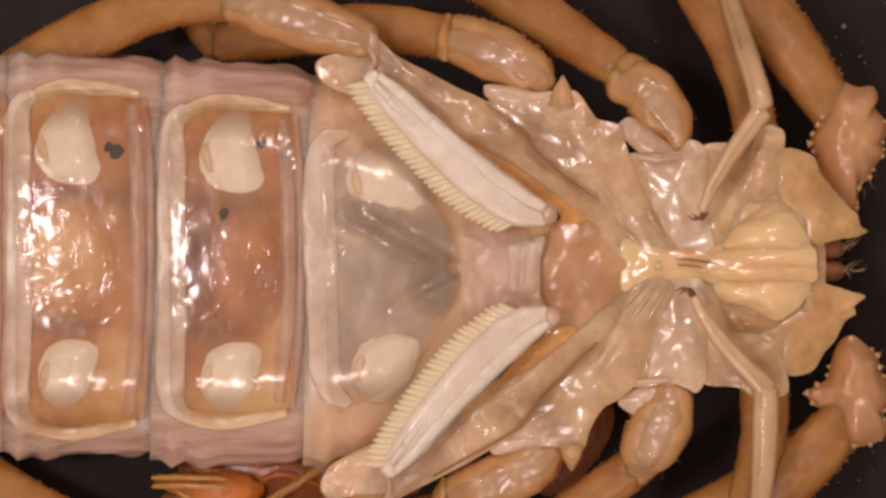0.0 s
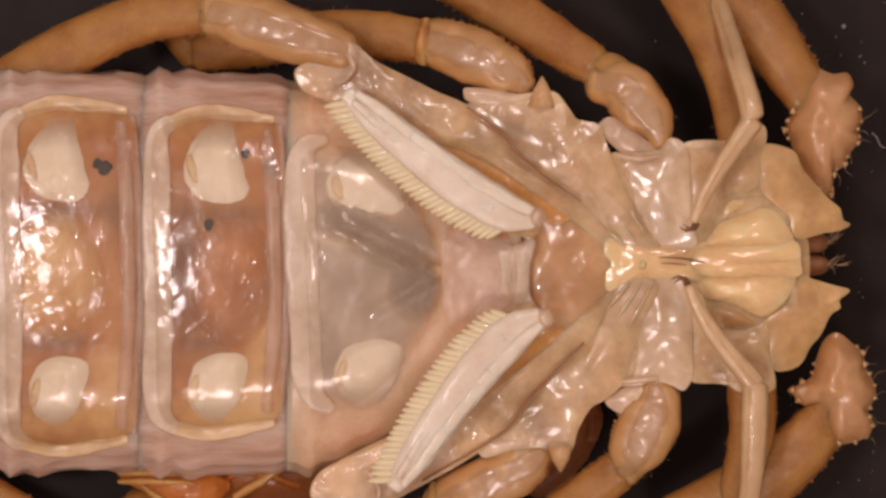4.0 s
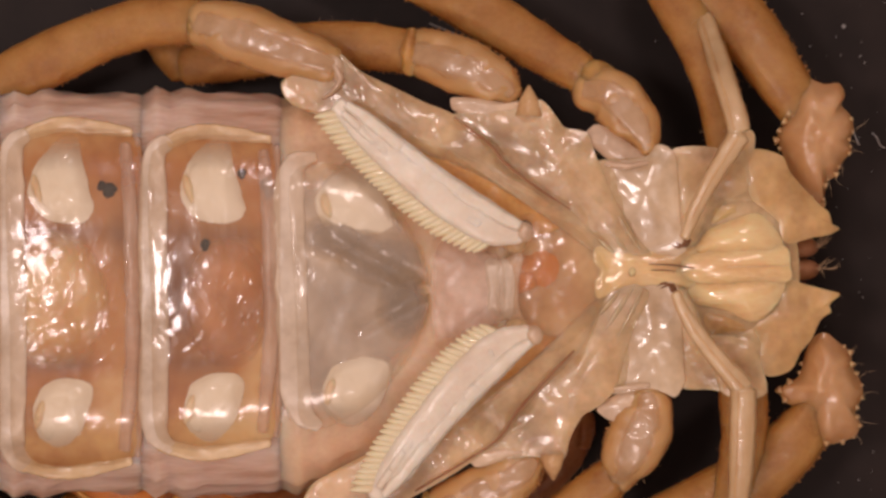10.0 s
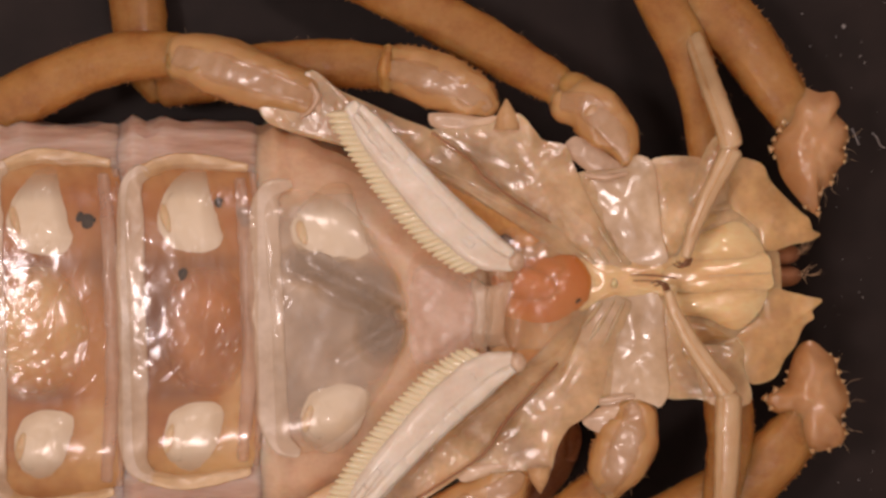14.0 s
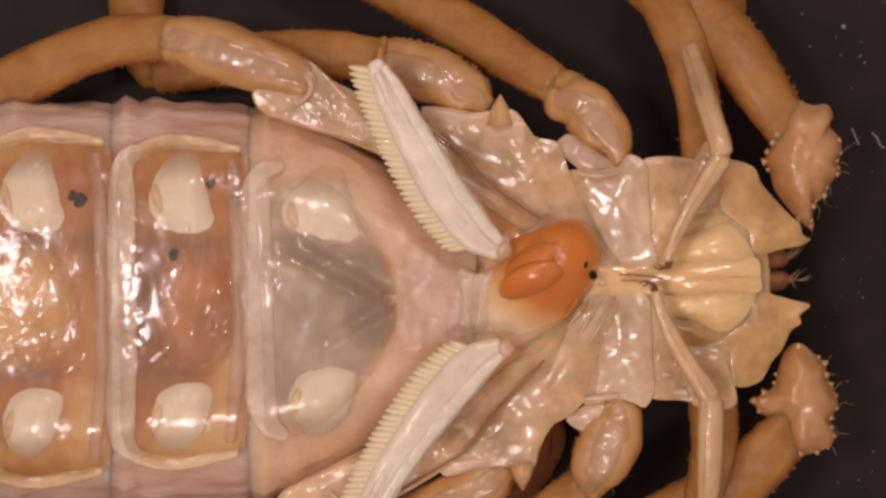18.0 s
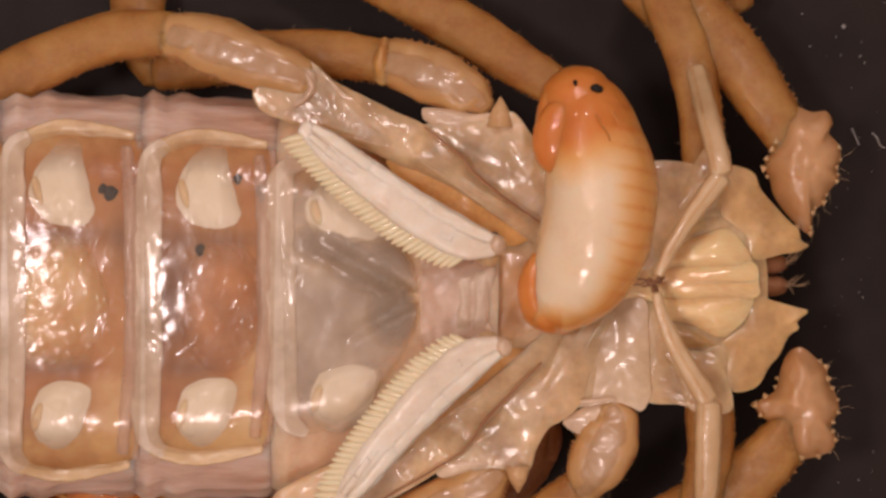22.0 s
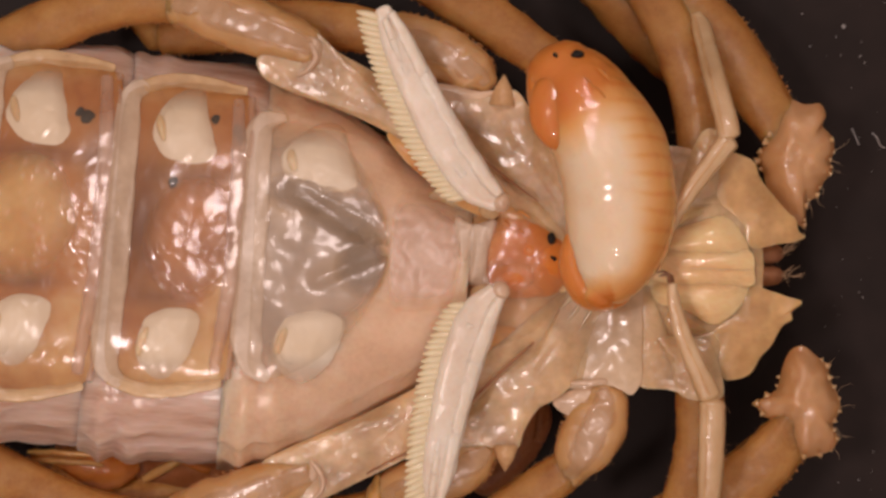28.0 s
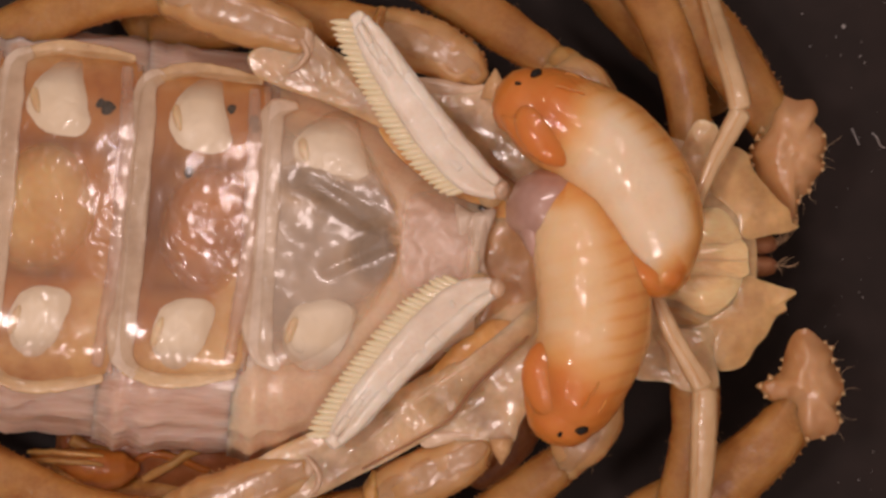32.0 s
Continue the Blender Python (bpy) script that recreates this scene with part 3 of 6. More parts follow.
part("plate_rim", tube(on_belly([(558, 281, 9, 2), (520, 299, 22, 4), (512, 370, 29, 3), (514, 470, 31, 3), (520, 580, 29, 3), (526, 690, 27, 3), (538, 736, 21, 4), (566, 758, 10, 2)], 13), sides=16, lump=3.5, freq=0.03, flat=2.4), BAND, segment_front, "thick ivory hind edge")
part("rosy_membrane", blanket([(770, 420), (820, 405), (880, 440), (884, 590), (820, 622), (772, 612), (764, 520)], 9, 4, seed=5), MIST, segment_front, "smooth rosy membrane before the combs")

# -- the plate between the combs, and the birth opening before it --
o = at_plan(923.3, 425.7, BELLY)
genital_plate = part("genital_plate", slab([(862, 452), (896, 462), (934, 452), (926, 500), (925, 545), (936, 578), (898, 570), (862, 578), (868, 515)], 360, 9, 22, lump=5), BAND, scorpion, "pale honey plate between the combs", origin=o)
for x in (880, 908):
    part("ridge", slab([(x - 13, 468), (x, 462), (x + 13, 468), (x + 15, 515), (x + 13, 560), (x, 566), (x - 13, 560), (x - 11, 515)], 366, 9, 14, 2, dome=2.4), BAND, genital_plate, "pale honey cross plate")
for y in (432, 586):
    part("comb_socket", egg(922, y, 372, 22, 20, 20, n=24, m=16, lump=3), LEMON, genital_plate, "soft translucent socket of a comb")
part("birth_opening", slab([(905, 420), (930, 382), (1000, 398), (1040, 440), (1062, 490), (1052, 540), (1012, 602), (960, 628), (925, 640), (905, 575), (900, 470)], 314, 8, 60, lump=4), FLUSH, scorpion, "flushed flesh inside the birth opening")
veil = slab([(898, 420), (930, 380), (1000, 394), (1050, 436), (1078, 490), (1062, 548), (1012, 606), (960, 630), (920, 636), (896, 575), (892, 470)], 332, 24, 90, lump=7, freq=0.02, dome=2.6)
birth_veil = part("birth_membrane", (veil[0], veil[1], [min(1.0, 1.5 * (1 - e)) for e in veil[2]]), VEIL, scorpion, "thin wet amber skin over the birth opening")
part("birth_membrane", slab([(738, 268), (800, 276), (870, 304), (945, 340), (1000, 390), (960, 416), (880, 392), (820, 352), (770, 312)], 336, 5, 40, lump=3, dome=2.2), GOLD, scorpion, "orange skin between the comb and the hip")
part("birth_membrane", slab([(836, 720), (880, 656), (920, 622), (955, 596), (1005, 606), (960, 655), (895, 704)], 336, 5, 40, lump=3, dome=2.2), GOLD, scorpion, "orange skin between the comb and the hip")
part("eye_spot", egg(933, 402, 343, 13, 10, 6, 15, n=18, m=10, lump=4, freq=0.08), UMBRAGE, scorpion, "bluish dark eye of an unborn young under the skin")
# -- the front body --
HEAD = [(800, 400), (900, 330), (1030, 290), (1150, 280), (1290, 285), (1385, 320), (1412, 420)]
part("front_body", slab(HEAD + mir(HEAD, -1)[::-1], 330, 3, 300, lump=1), HIP, scorpion, "amber underside of the front body")
sternum = part("sternum", slab([(1062, 436), (1120, 446), (1200, 443), (1262, 438), (1264, 512), (1200, 506), (1150, 506), (1100, 513), (1062, 530), (1056, 500), (1066, 482), (1054, 462)], 337, 8, 40, 3, dome=2.0), HONEY, scorpion, "flat yellow breast plate with fine creases")
part("mouth_slit", tube([(1152, 468, 349, 0.9, 2), (1195, 470, 350, 1.6, 2), (1244, 478, 349, 0.9, 2)], sides=6, lump=1), CLAW, sternum, "thin dark mouth slit")
part("mouth_slit", tube([(1156, 479, 349, 0.8, 2), (1180, 479, 350, 1.2, 2), (1200, 481, 349, 0.8, 2)], sides=6, lump=1), CLAW, sternum, "thin dark mouth slit")
part("pit", egg(1122, 482, 345, 7, 9, 5, 10, lump=2), HONEY, sternum, "small shiny knob on the breast plate")
# creases that fan out from the breast plate
for x0, y0, x1, y1, w in ((1090, 448, 1060, 424, 5), (1112, 446, 1066, 388, 5), (1136, 444, 1088, 370, 5), (1100, 516, 1062, 560, 5), (1122, 512, 1072, 590, 5), (1142, 512, 1094, 606, 5)):
    part("crease", tube([(x0, y0, 342, w * 0.4, 2), ((x0 + x1) / 2, (y0 + y1) / 2, 342, w * 0.9, 3), (x1, y1, 338, w * 0.3, 2)], sides=12, lump=1.5), SHELL, sternum, "pale raised crease")


def cone(x, y, z, dx, dy, r, n=7):
    """A small point on the plan from its foot to its tip."""
    L = math.hypot(dx, dy)
    sx, sy = -dy / L, dx / L
    v, f = [], []
    for q, rr in ((0, r), (0.55, r * 0.62), (1, 0.06 * r)):
        for j in range(n):
            t = 2 * math.pi * j / n
            v.append(at_plan(x + dx * q + sx * rr * math.cos(t), y + dy * q + sy * rr * math.cos(t), z + rr * math.sin(t)))
    for i in range(2):
        for j in range(n):
            k = (j + 1) % n
            f.append((i * n + j, i * n + k, (i + 1) * n + k, (i + 1) * n + j))
    f.append(tuple(range(n)))
    f.append(tuple(range(2 * n, 3 * n))[::-1])
    return v, f


def points_along(stations, side, count, size, rng, grow=1.0, only=None):
    """Small granules along one edge of a limb."""
    line = catmull(stations, 12)
    geos = []
    for k in range(count) if only is None else (only,):
        i = min(len(line) - 2, int((k + 0.3 + 0.4 * rng.random()) / count * (len(line) - 1)))
        s, e = line[i], line[i + 1]
        d = e[:2] - s[:2]
        d = d / (np.hypot(*d) + 1e-9)
        nx, ny = -d[1] * side, d[0] * side
        r = size * (0.6 + 0.7 * rng.random())
        geos.append(cone(s[0] + nx * (s[3] - r * 0.6), s[1] + ny * (s[3] - r * 0.6), s[2], nx * r * 1.8 * grow, ny * r * 1.8 * grow, r, 6))
    return both(*geos)


def hairs(rng, feet, length, spread, z, thick=0.9):
    geos = []
    for x, y, ang in feet:
        a = radians(ang + rng.uniform(-spread, spread))
        L = length * rng.uniform(0.5, 1.2)
        bend = rng.uniform(-0.4, 0.4)
        zz = z + rng.uniform(-10, 10)
        p = [(x, y, zz, thick, thick), (x + L * 0.5 * math.cos(a), y - L * 0.5 * math.sin(a), zz, thick * 0.8, thick * 0.8),
             (x + L * math.cos(a + bend), y - L * math.sin(a + bend), zz + 3, thick * 0.3, thick * 0.3)]
        geos.append(tube(p, sides=4, steps=3, lump=0))
    return both(*geos)


def fuzz(stations, count, length, rng):
    line = catmull(stations, 12)
    feet = []
    for k in range(count):
        i = rng.randrange(len(line) - 1)
        p, e = line[i], line[i + 1]
        side = 1 if rng.random() < 0.5 else -1
        d = math.hypot(e[0] - p[0], e[1] - p[1]) + 1e-9
        nx, ny = -(e[1] - p[1]) / d * side, (e[0] - p[0]) / d * side
        feet.append((p[0] + nx * p[3] * 0.9, p[1] + ny * p[3] * 0.9, math.degrees(math.atan2(-ny, nx))))
    z = sum(q[2] for q in line) / len(line)
    return hairs(rng, feet, length * 0.75, 35, z, 0.4)


rng = random.Random(7)


def grown(pts, d):
    """The outline moved outward by d."""
    n = len(pts)
    area = sum(pts[i - 1][0] * pts[i][1] - pts[i][0] * pts[i - 1][1] for i in range(n))
    out = []
    for i in range(n):
        (ax, ay), (bx, by) = pts[i - 1], pts[(i + 1) % n]
        L = math.hypot(bx - ax, by - ay) * math.copysign(1, area)
        out.append((pts[i][0] + (by - ay) / L * d, pts[i][1] - (bx - ax) / L * d))
    return out


def plate(name, pts, z, bulge, thick, mat, label="", lump=3.0, parent=None, tilt=(0, 0), steps=5, dome=2.2):
    if name == "hip_plate":
        pts = grown(pts, 6)
    return part(name, slab(pts, z, bulge, thick, lump, 0.022, steps, tilt, dome), mat, parent or scorpion, label)


def facet(limb, owner, width=0.56):
    """The flattened pinkish pane that runs along the underside of a joint piece between its two amber keels."""
    geo = tube([(x, y, z + h * 0.66, w * width, h * 0.40) for x, y, z, w, h in limb], sides=24, steps=10, lump=3, freq=0.03, blunt=0.4, flat=3.2)
    part("facet", (geo[0], geo[1], [1.1 * (1 - math.sqrt(e)) for e in geo[2]]), FACET, owner, "pinkish clear pane")


def edged(limb, owner, outer, count, size, hair):
    """Granules along a limb's edges and a few short bristles."""
    tagged(part("granular_edge", points_along(limb, outer, count, size, rng), RIDGE, owner), kind="stuff")
    if hair:
        tagged(part("bristle_tuft", fuzz(limb, hair, 16, rng), BRISTLE, owner), kind="stuff")


def hips_upper():
    fourth = plate("hip_plate", [(506, 150), (516, 178), (562, 199), (640, 222), (720, 252), (795, 288), (866, 322), (938, 362), (1006, 404), (1082, 458), (1062, 420), (1012, 376), (942, 330), (892, 290), (872, 264), (806, 212), (750, 188), (700, 164), (640, 135), (594, 100), (555, 128)],
                   334, 12, 230, SHELL, "long pale hip plate of the hind leg", 4)
    part("seam", tube([(1012, 372, 348, 1.3, 3), (942, 326, 351, 2.2, 3), (892, 286, 350, 2.5, 3), (872, 260, 349, 2.5, 3), (806, 209, 345, 1.7, 3)], sides=8, lump=1.5), UMBER, fourth, "dark seam between two hip plates")
    part("skin_fold", tube([(592, 118, 344, 5, 6), (604, 142, 348, 6, 6), (590, 166, 346, 4, 5), (574, 176, 340, 3, 4)], sides=10, lump=2), MILK, fourth, "shiny fold of joint skin")
    third = plate("hip_plate", [(806, 207), (872, 258), (892, 284), (942, 324), (1012, 372), (1072, 425), (1104, 452), (1150, 452), (1122, 420), (1092, 370), (1064, 310), (1046, 262), (1036, 240), (1000, 232), (984, 214), (958, 184), (925, 192), (905, 203), (860, 205)],
                  333, 9, 230, SHELL, "glossy pale hip plate of the third leg", 4, tilt=(0.05, 0))
    part("spur", cone(938, 206, 326, 0, -54, 26, 12), KEEL, third, "blunt amber spur")
    second = plate("hip_plate", [(1068, 290), (1110, 290), (1150, 282), (1168, 262), (1190, 274), (1197, 330), (1202, 400), (1212, 442), (1162, 448), (1130, 418), (1100, 362), (1080, 316)],
                   336, 5, 230, GLINT, "wet shining hip plate of the second leg", 3, tilt=(0.145, 0))
    part("ridge", tube([(1076, 290, 336, 4, 5), (1112, 295, 342, 6, 6), (1150, 288, 338, 4, 5)], sides=12, lump=3), MILK, second)
    first = plate("hip_plate", [(1192, 272), (1262, 266), (1310, 284), (1340, 300), (1335, 346), (1290, 354), (1256, 374), (1234, 420), (1212, 442), (1202, 400), (1196, 330)],
                  334, 5, 230, HIP, "amber hip plate of the first leg")
    return first, second


def hips_lower():
    fourth = plate("hip_plate", [(1084, 508), (1040, 568), (970, 626), (905, 664), (850, 698), (800, 732), (720, 778), (650, 815), (592, 845), (556, 870), (548, 905), (590, 932), (642, 926), (720, 884), (800, 838), (852, 803), (892, 772), (922, 727), (962, 682), (1012, 637), (1052, 590)],
                   334, 12, 230, SHELL, "long pale hip plate of the hind leg", 4)
    part("seam", tube([(1020, 622, 348, 1.5, 3), (962, 682, 351, 2.5, 3), (922, 727, 352, 2.9, 3), (892, 772, 350, 2.5, 3), (852, 803, 347, 2.1, 3), (740, 872, 339, 1.7, 3)], sides=8, lump=1.5), UMBER, fourth, "dark seam between two hip plates")
    part("skin_fold", tube([(640, 856, 340, 4, 6), (660, 880, 346, 6, 6), (662, 905, 344, 5, 5), (648, 925, 338, 3, 4)], sides=10, lump=2), MILK, fourth, "shiny fold of joint skin")
    third = plate("hip_plate", [(1092, 514), (1052, 592), (1014, 640), (964, 685), (926, 730), (897, 772), (855, 805), (900, 808), (948, 804), (985, 812), (1000, 806), (1008, 775), (1030, 735), (1056, 718), (1086, 690), (1100, 640), (1120, 580), (1146, 518)],
                  333, 9, 230, SHELL, "glossy pale hip plate of the third leg", 4, tilt=(0.05, 0))
    part("spur", cone(982, 806, 326, 2, 46, 24, 12), KEEL, third, "blunt amber spur")
    second = plate("hip_plate", [(1148, 504), (1196, 508), (1203, 560), (1207, 640), (1209, 676), (1197, 698), (1180, 690), (1150, 683), (1084, 692), (1098, 640), (1118, 580), (1138, 530)],
                   336, 5, 230, GLINT, "wet shining hip plate of the second leg", 3, tilt=(0.145, 0))
    part("ridge", tube([(1092, 690, 336, 4, 5), (1124, 686, 342, 6, 6), (1152, 682, 338, 4, 5)], sides=12, lump=3), MILK, second)
    first = plate("hip_plate", [(1196, 508), (1226, 540), (1246, 590), (1300, 600), (1340, 590), (1352, 640), (1306, 688), (1262, 684), (1209, 678), (1205, 600)],
                  334, 5, 230, HIP, "amber hip plate of the first leg")
    return first, second


def mouth():
    plate("mouth_lobe", [(1236, 446), (1240, 430), (1258, 406), (1300, 389), (1335, 377), (1358, 385), (1376, 406), (1390, 432), (1380, 452), (1290, 456)], 336, 26, 50, HONEY, "smooth honey-yellow mouth lobe", 3)
    plate("mouth_lobe", [(1222, 506), (1236, 538), (1284, 548), (1332, 570), (1362, 556), (1384, 530), (1394, 502), (1380, 486), (1270, 494)], 336, 26, 50, HONEY, "smooth honey-yellow mouth lobe", 3)
    middle = plate("mouth_lobe", [(1216, 458), (1290, 440), (1388, 434), (1402, 470), (1394, 500), (1290, 506), (1216, 494)], 345, 14, 50, HONEY, "smooth honey-yellow middle mouth lobe", 2)
    part("mouth_slit", tube([(1290, 473, 361, 0.7, 3), (1340, 472, 362, 1.0, 3), (1398, 470, 352, 0.8, 3)], sides=6, lump=1), SLIT, middle, "thin ochre slit")
    plate("saw_lobe", [(1246, 410), (1252, 376), (1268, 350), (1300, 354), (1332, 350), (1322, 364), (1330, 378), (1300, 386), (1264, 402)], 326, 10, 230, FAN, "small jagged yellow lobe", steps=3)
    plate("saw_lobe", [(1228, 552), (1244, 588), (1264, 600), (1300, 593), (1342, 588), (1326, 576), (1296, 552), (1252, 546)], 326, 10, 230, FAN, "small jagged yellow lobe", steps=3)


hips_upper()
hips_lower()
mouth()

FAN_A = [(1326, 268), (1384, 274), (1402, 306), (1430, 338), (1456, 364), (1470, 376), (1476, 396), (1489, 404), (1470, 415), (1440, 421), (1402, 431), (1386, 420), (1380, 392), (1352, 368), (1330, 345)]
FAN_B = [(1490, 520), (1472, 538), (1474, 552), (1456, 566), (1440, 600), (1422, 622), (1402, 656), (1362, 666), (1350, 640), (1350, 604), (1338, 580), (1380, 545), (1396, 498), (1432, 504), (1462, 512)]
HAND_A = [(1376, 244), (1384, 226), (1398, 205), (1405, 175), (1416, 150), (1432, 139), (1460, 149), (1486, 147), (1497, 168), (1490, 186), (1506, 204), (1512, 230), (1504, 250), (1508, 266), (1490, 290), (1480, 312), (1464, 322), (1460, 348), (1454, 366), (1424, 340), (1394, 300), (1386, 272)]
HAND_B = [(1384, 690), (1418, 668), (1428, 632), (1442, 600), (1466, 590), (1492, 610), (1510, 625), (1514, 650), (1526, 672), (1532, 700), (1518, 732), (1526, 746), (1520, 772), (1484, 786), (1460, 784), (1442, 745), (1424, 722), (1398, 716)]


def half(s):
    m = lambda pts: mir(pts, s)
    up = s > 0
    # claw-arm hip and chelicera
    plate("arm_hip", FAN_A if up else FAN_B, 334, 6, 230, FAN, "yellow fan-shaped hip plate of the claw arm", 3, tilt=(-0.06, 0))
    chel = part("chelicera", egg(*m([(1418, 440)])[0], 250, 34, 20, 40, 0, lump=6), UMBER, scorpion, "dark brown biting claw between the arms")
    feet = [(*m([(1425 + 8 * i, 446 - 3 * i)])[0], 20 * s + 12 * i) for i in range(6) for _ in range(3)]
    tagged(part("bristle_tuft", hairs(rng, feet, 30, 40, 265, 0.6), BRISTLE, chel), kind="stuff")

    # third leg: thigh runs back behind the fourth leg, knee, shin upward
    l3 = m([(735, 96, 240, 38, 34), (640, 84, 212, 43, 36), (520, 88, 185, 44, 36), (420, 104, 160, 42, 36), (330, 122, 140, 34, 30)])
    leg3 = part("walking_leg", tube(l3, sides=20, lump=3, flat=2.5), DEEP, scorpion, "third leg, its thigh running back along the flank")
    t3 = [(906, 168, 300, 22, 22), (882, 148, 298, 41, 34), (822, 121, 288, 52, 40), (765, 101, 272, 46, 38), (738, 95, 258, 40, 34)]
    if not up:
        t3 = [(950, 816, 300, 24, 24), (922, 840, 296, 42, 36), (862, 872, 284, 50, 38), (800, 902, 270, 46, 36), (770, 916, 255, 38, 34)]
    part("trochanter", tube(t3, sides=28, steps=10, lump=5, freq=0.022, blunt=0.7, flat=2.8), PALE, leg3, "swollen amber joint piece")
    facet(t3, leg3)
    part("knee_collar", tube([(t3[-1][0] - 6, t3[-1][1] - 40, 268, 9, 14), (t3[-1][0] - 12, t3[-1][1], 280, 15, 18), (t3[-1][0] - 10, t3[-1][1] + 36, 268, 12, 16)], sides=14, lump=5), AMBER, leg3, "knobbly amber collar")
    edged(l3, leg3, -s, 34, 3, 26)
    edged(t3, leg3, s, 26, 3.4, 14)
    if up:
        plate("membrane", [(799, 182), (806, 174), (850, 176), (900, 184), (930, 180), (922, 200), (880, 214), (840, 210), (806, 198)], 322, 10, 14, MILK, "pale folded joint skin", parent=leg3)
    else:
        plate("membrane", [(832, 806), (860, 796), (910, 790), (952, 797), (940, 806), (900, 815), (860, 828), (842, 826)], 324, 10, 14, MILK, "pale folded joint skin", parent=leg3)
    part("shin", tube(m([(330, 126, 130, 34, 30), (300, 70, 110, 44, 38), (290, 0, 90, 50, 40), (280, -110, 60, 50, 40), (275, -200, 24, 40, 22)]), sides=14, lump=3), DEEP, leg3)
    # second leg
    l2 = m([(1030, 130, 272, 36, 32), (950, 82, 245, 43, 36), (870, 34, 215, 46, 38), (700, -60, 160, 46, 36), (560, -110, 110, 42, 32)])
    leg2 = part("walking_leg", tube(l2, sides=20, lump=3, flat=2.5), DEEP, scorpion, "second leg with a straight amber thigh")
    t2 = [(1148, 266, 316, 14, 16), (1140, 234, 312, 33, 28), (1112, 196, 305, 48, 38), (1076, 166, 298, 46, 37), (1038, 160, 286, 34, 32)]
    if not up:
        t2 = [(1146, 700, 316, 26, 22), (1152, 730, 310, 45, 36), (1132, 780, 300, 56, 38), (1110, 825, 290, 44, 36), (1098, 852, 280, 26, 24)]
    part("trochanter", tube(t2, sides=28, steps=10, lump=5, freq=0.022, blunt=0.7, flat=2.8), PALE, leg2, "swollen amber joint piece")
    facet(t2, leg2)
    if up:
        part("knee_collar", egg(1062, 142, 290, 38, 33, 30, 20, n=24, m=16, lump=6), AMBER, leg2, "knobbly amber collar")
        plate("membrane", [(1036, 246), (1048, 226), (1066, 222), (1102, 244), (1146, 280), (1130, 300), (1090, 290), (1060, 268)], 322, 10, 14, MILK, "pale folded joint skin", parent=leg2)
    else:
        plate("membrane", [(1060, 726), (1082, 706), (1112, 694), (1152, 688), (1138, 712), (1112, 742), (1086, 746)], 322, 10, 14, MILK, "pale folded joint skin", parent=leg2)
    edged(l2, leg2, -s, 34, 3, 30)
    edged(t2, leg2, -s, 22, 3.4, 14)
    part("shin", tube(m([(560, -110, 110, 42, 32), (470, -160, 70, 38, 30), (400, -190, 24, 30, 22)]), sides=12, lump=3), DEEP, leg2)
    # first leg: thick thigh behind, the slender feet are pieces of their own
    if up:
        l1 = [(1306, 320, 300, 28, 24), (1290, 250, 285, 38, 32), (1272, 170, 262, 39, 34), (1240, 80, 235, 43, 36), (1198, 0, 200, 48, 38), (1150, -90, 160, 46, 36)]
        leaf = [(1300, 226), (1320, 226), (1338, 240), (1334, 290), (1328, 334), (1296, 350), (1262, 352), (1268, 300), (1284, 250)]
    else:
        l1 = [(1300, 620, 300, 28, 24), (1316, 690, 285, 42, 32), (1322, 760, 262, 41, 34), (1312, 850, 235, 42, 36), (1296, 930, 200, 48, 38)]
        leaf = [(1240, 600), (1300, 595), (1334, 604), (1350, 640), (1362, 690), (1342, 706), (1300, 704), (1278, 690), (1262, 640)]
    leg1 = part("walking_leg", tube(l1, sides=20, lump=3, flat=2.5), DEEP, scorpion, "first leg, its thigh bent outward behind the slender foot", origin=at_plan(*((1306, 320) if up else (1300, 620)), 290))
    part("patella", slab(leaf, 339, 7, 40, 3, dome=2.4), HIP, leg1, "leaf-shaped amber joint piece")
    edged(l1, leg1, s, 26, 3, 16)
    # claw arm
    shape = HAND_A if up else HAND_B
    arm = part("claw_arm", slab(shape, 270, 34, 50, 10, 0.02, 3, dome=2.6), TAWNY, scorpion, "claw arm with a toothed amber joint piece", origin=at_plan(*((1439, 152) if up else (1450, 782)), 285))
    rim = [(x, y, 280, 1, 1) for x, y in (shape[10:20] if up else shape[5:15])]
    inner = [(x, y, 280, 1, 1) for x, y in (((1400, 196), (1386, 222), (1374, 244), (1386, 274)) if up else ((1424, 640), (1416, 668), (1384, 690), (1398, 714)))]
    for k in range(12):
        part("tooth", points_along(rim, 1 if up else -1, 12, 5.5, rng, 0.8, k), TAWNY, arm, "blunt amber tooth")
    for k in range(5):
        part("tooth", points_along(inner, -1 if up else 1, 5, 7, rng, 0.8, k), TAWNY, arm, "blunt amber tooth")
    fem = m([(1420, 196, 252, 42, 32), (1366, 114, 236, 51, 46), (1308, 36, 212, 56, 48), (1236, -25, 185, 62, 46), (1165, -85, 160, 60, 44)])
    if not up:
        fem = [(1452, 730, 252, 42, 32), (1406, 788, 236, 52, 46), (1324, 858, 212, 58, 48), (1232, 911, 185, 62, 46), (1150, 956, 160, 60, 44)]
    part("upper_arm", tube(fem, sides=20, lump=4, flat=2.5), DEEP, arm, "stout amber upper arm")
    edged(fem, arm, s, 30, 3.6, 34)
    cx, cy = (1445, 240) if up else (1462, 690)
    feet = [(x, y, math.degrees(math.atan2(cy - y, x - cx))) for x, y, *_ in rim[1:-2]]
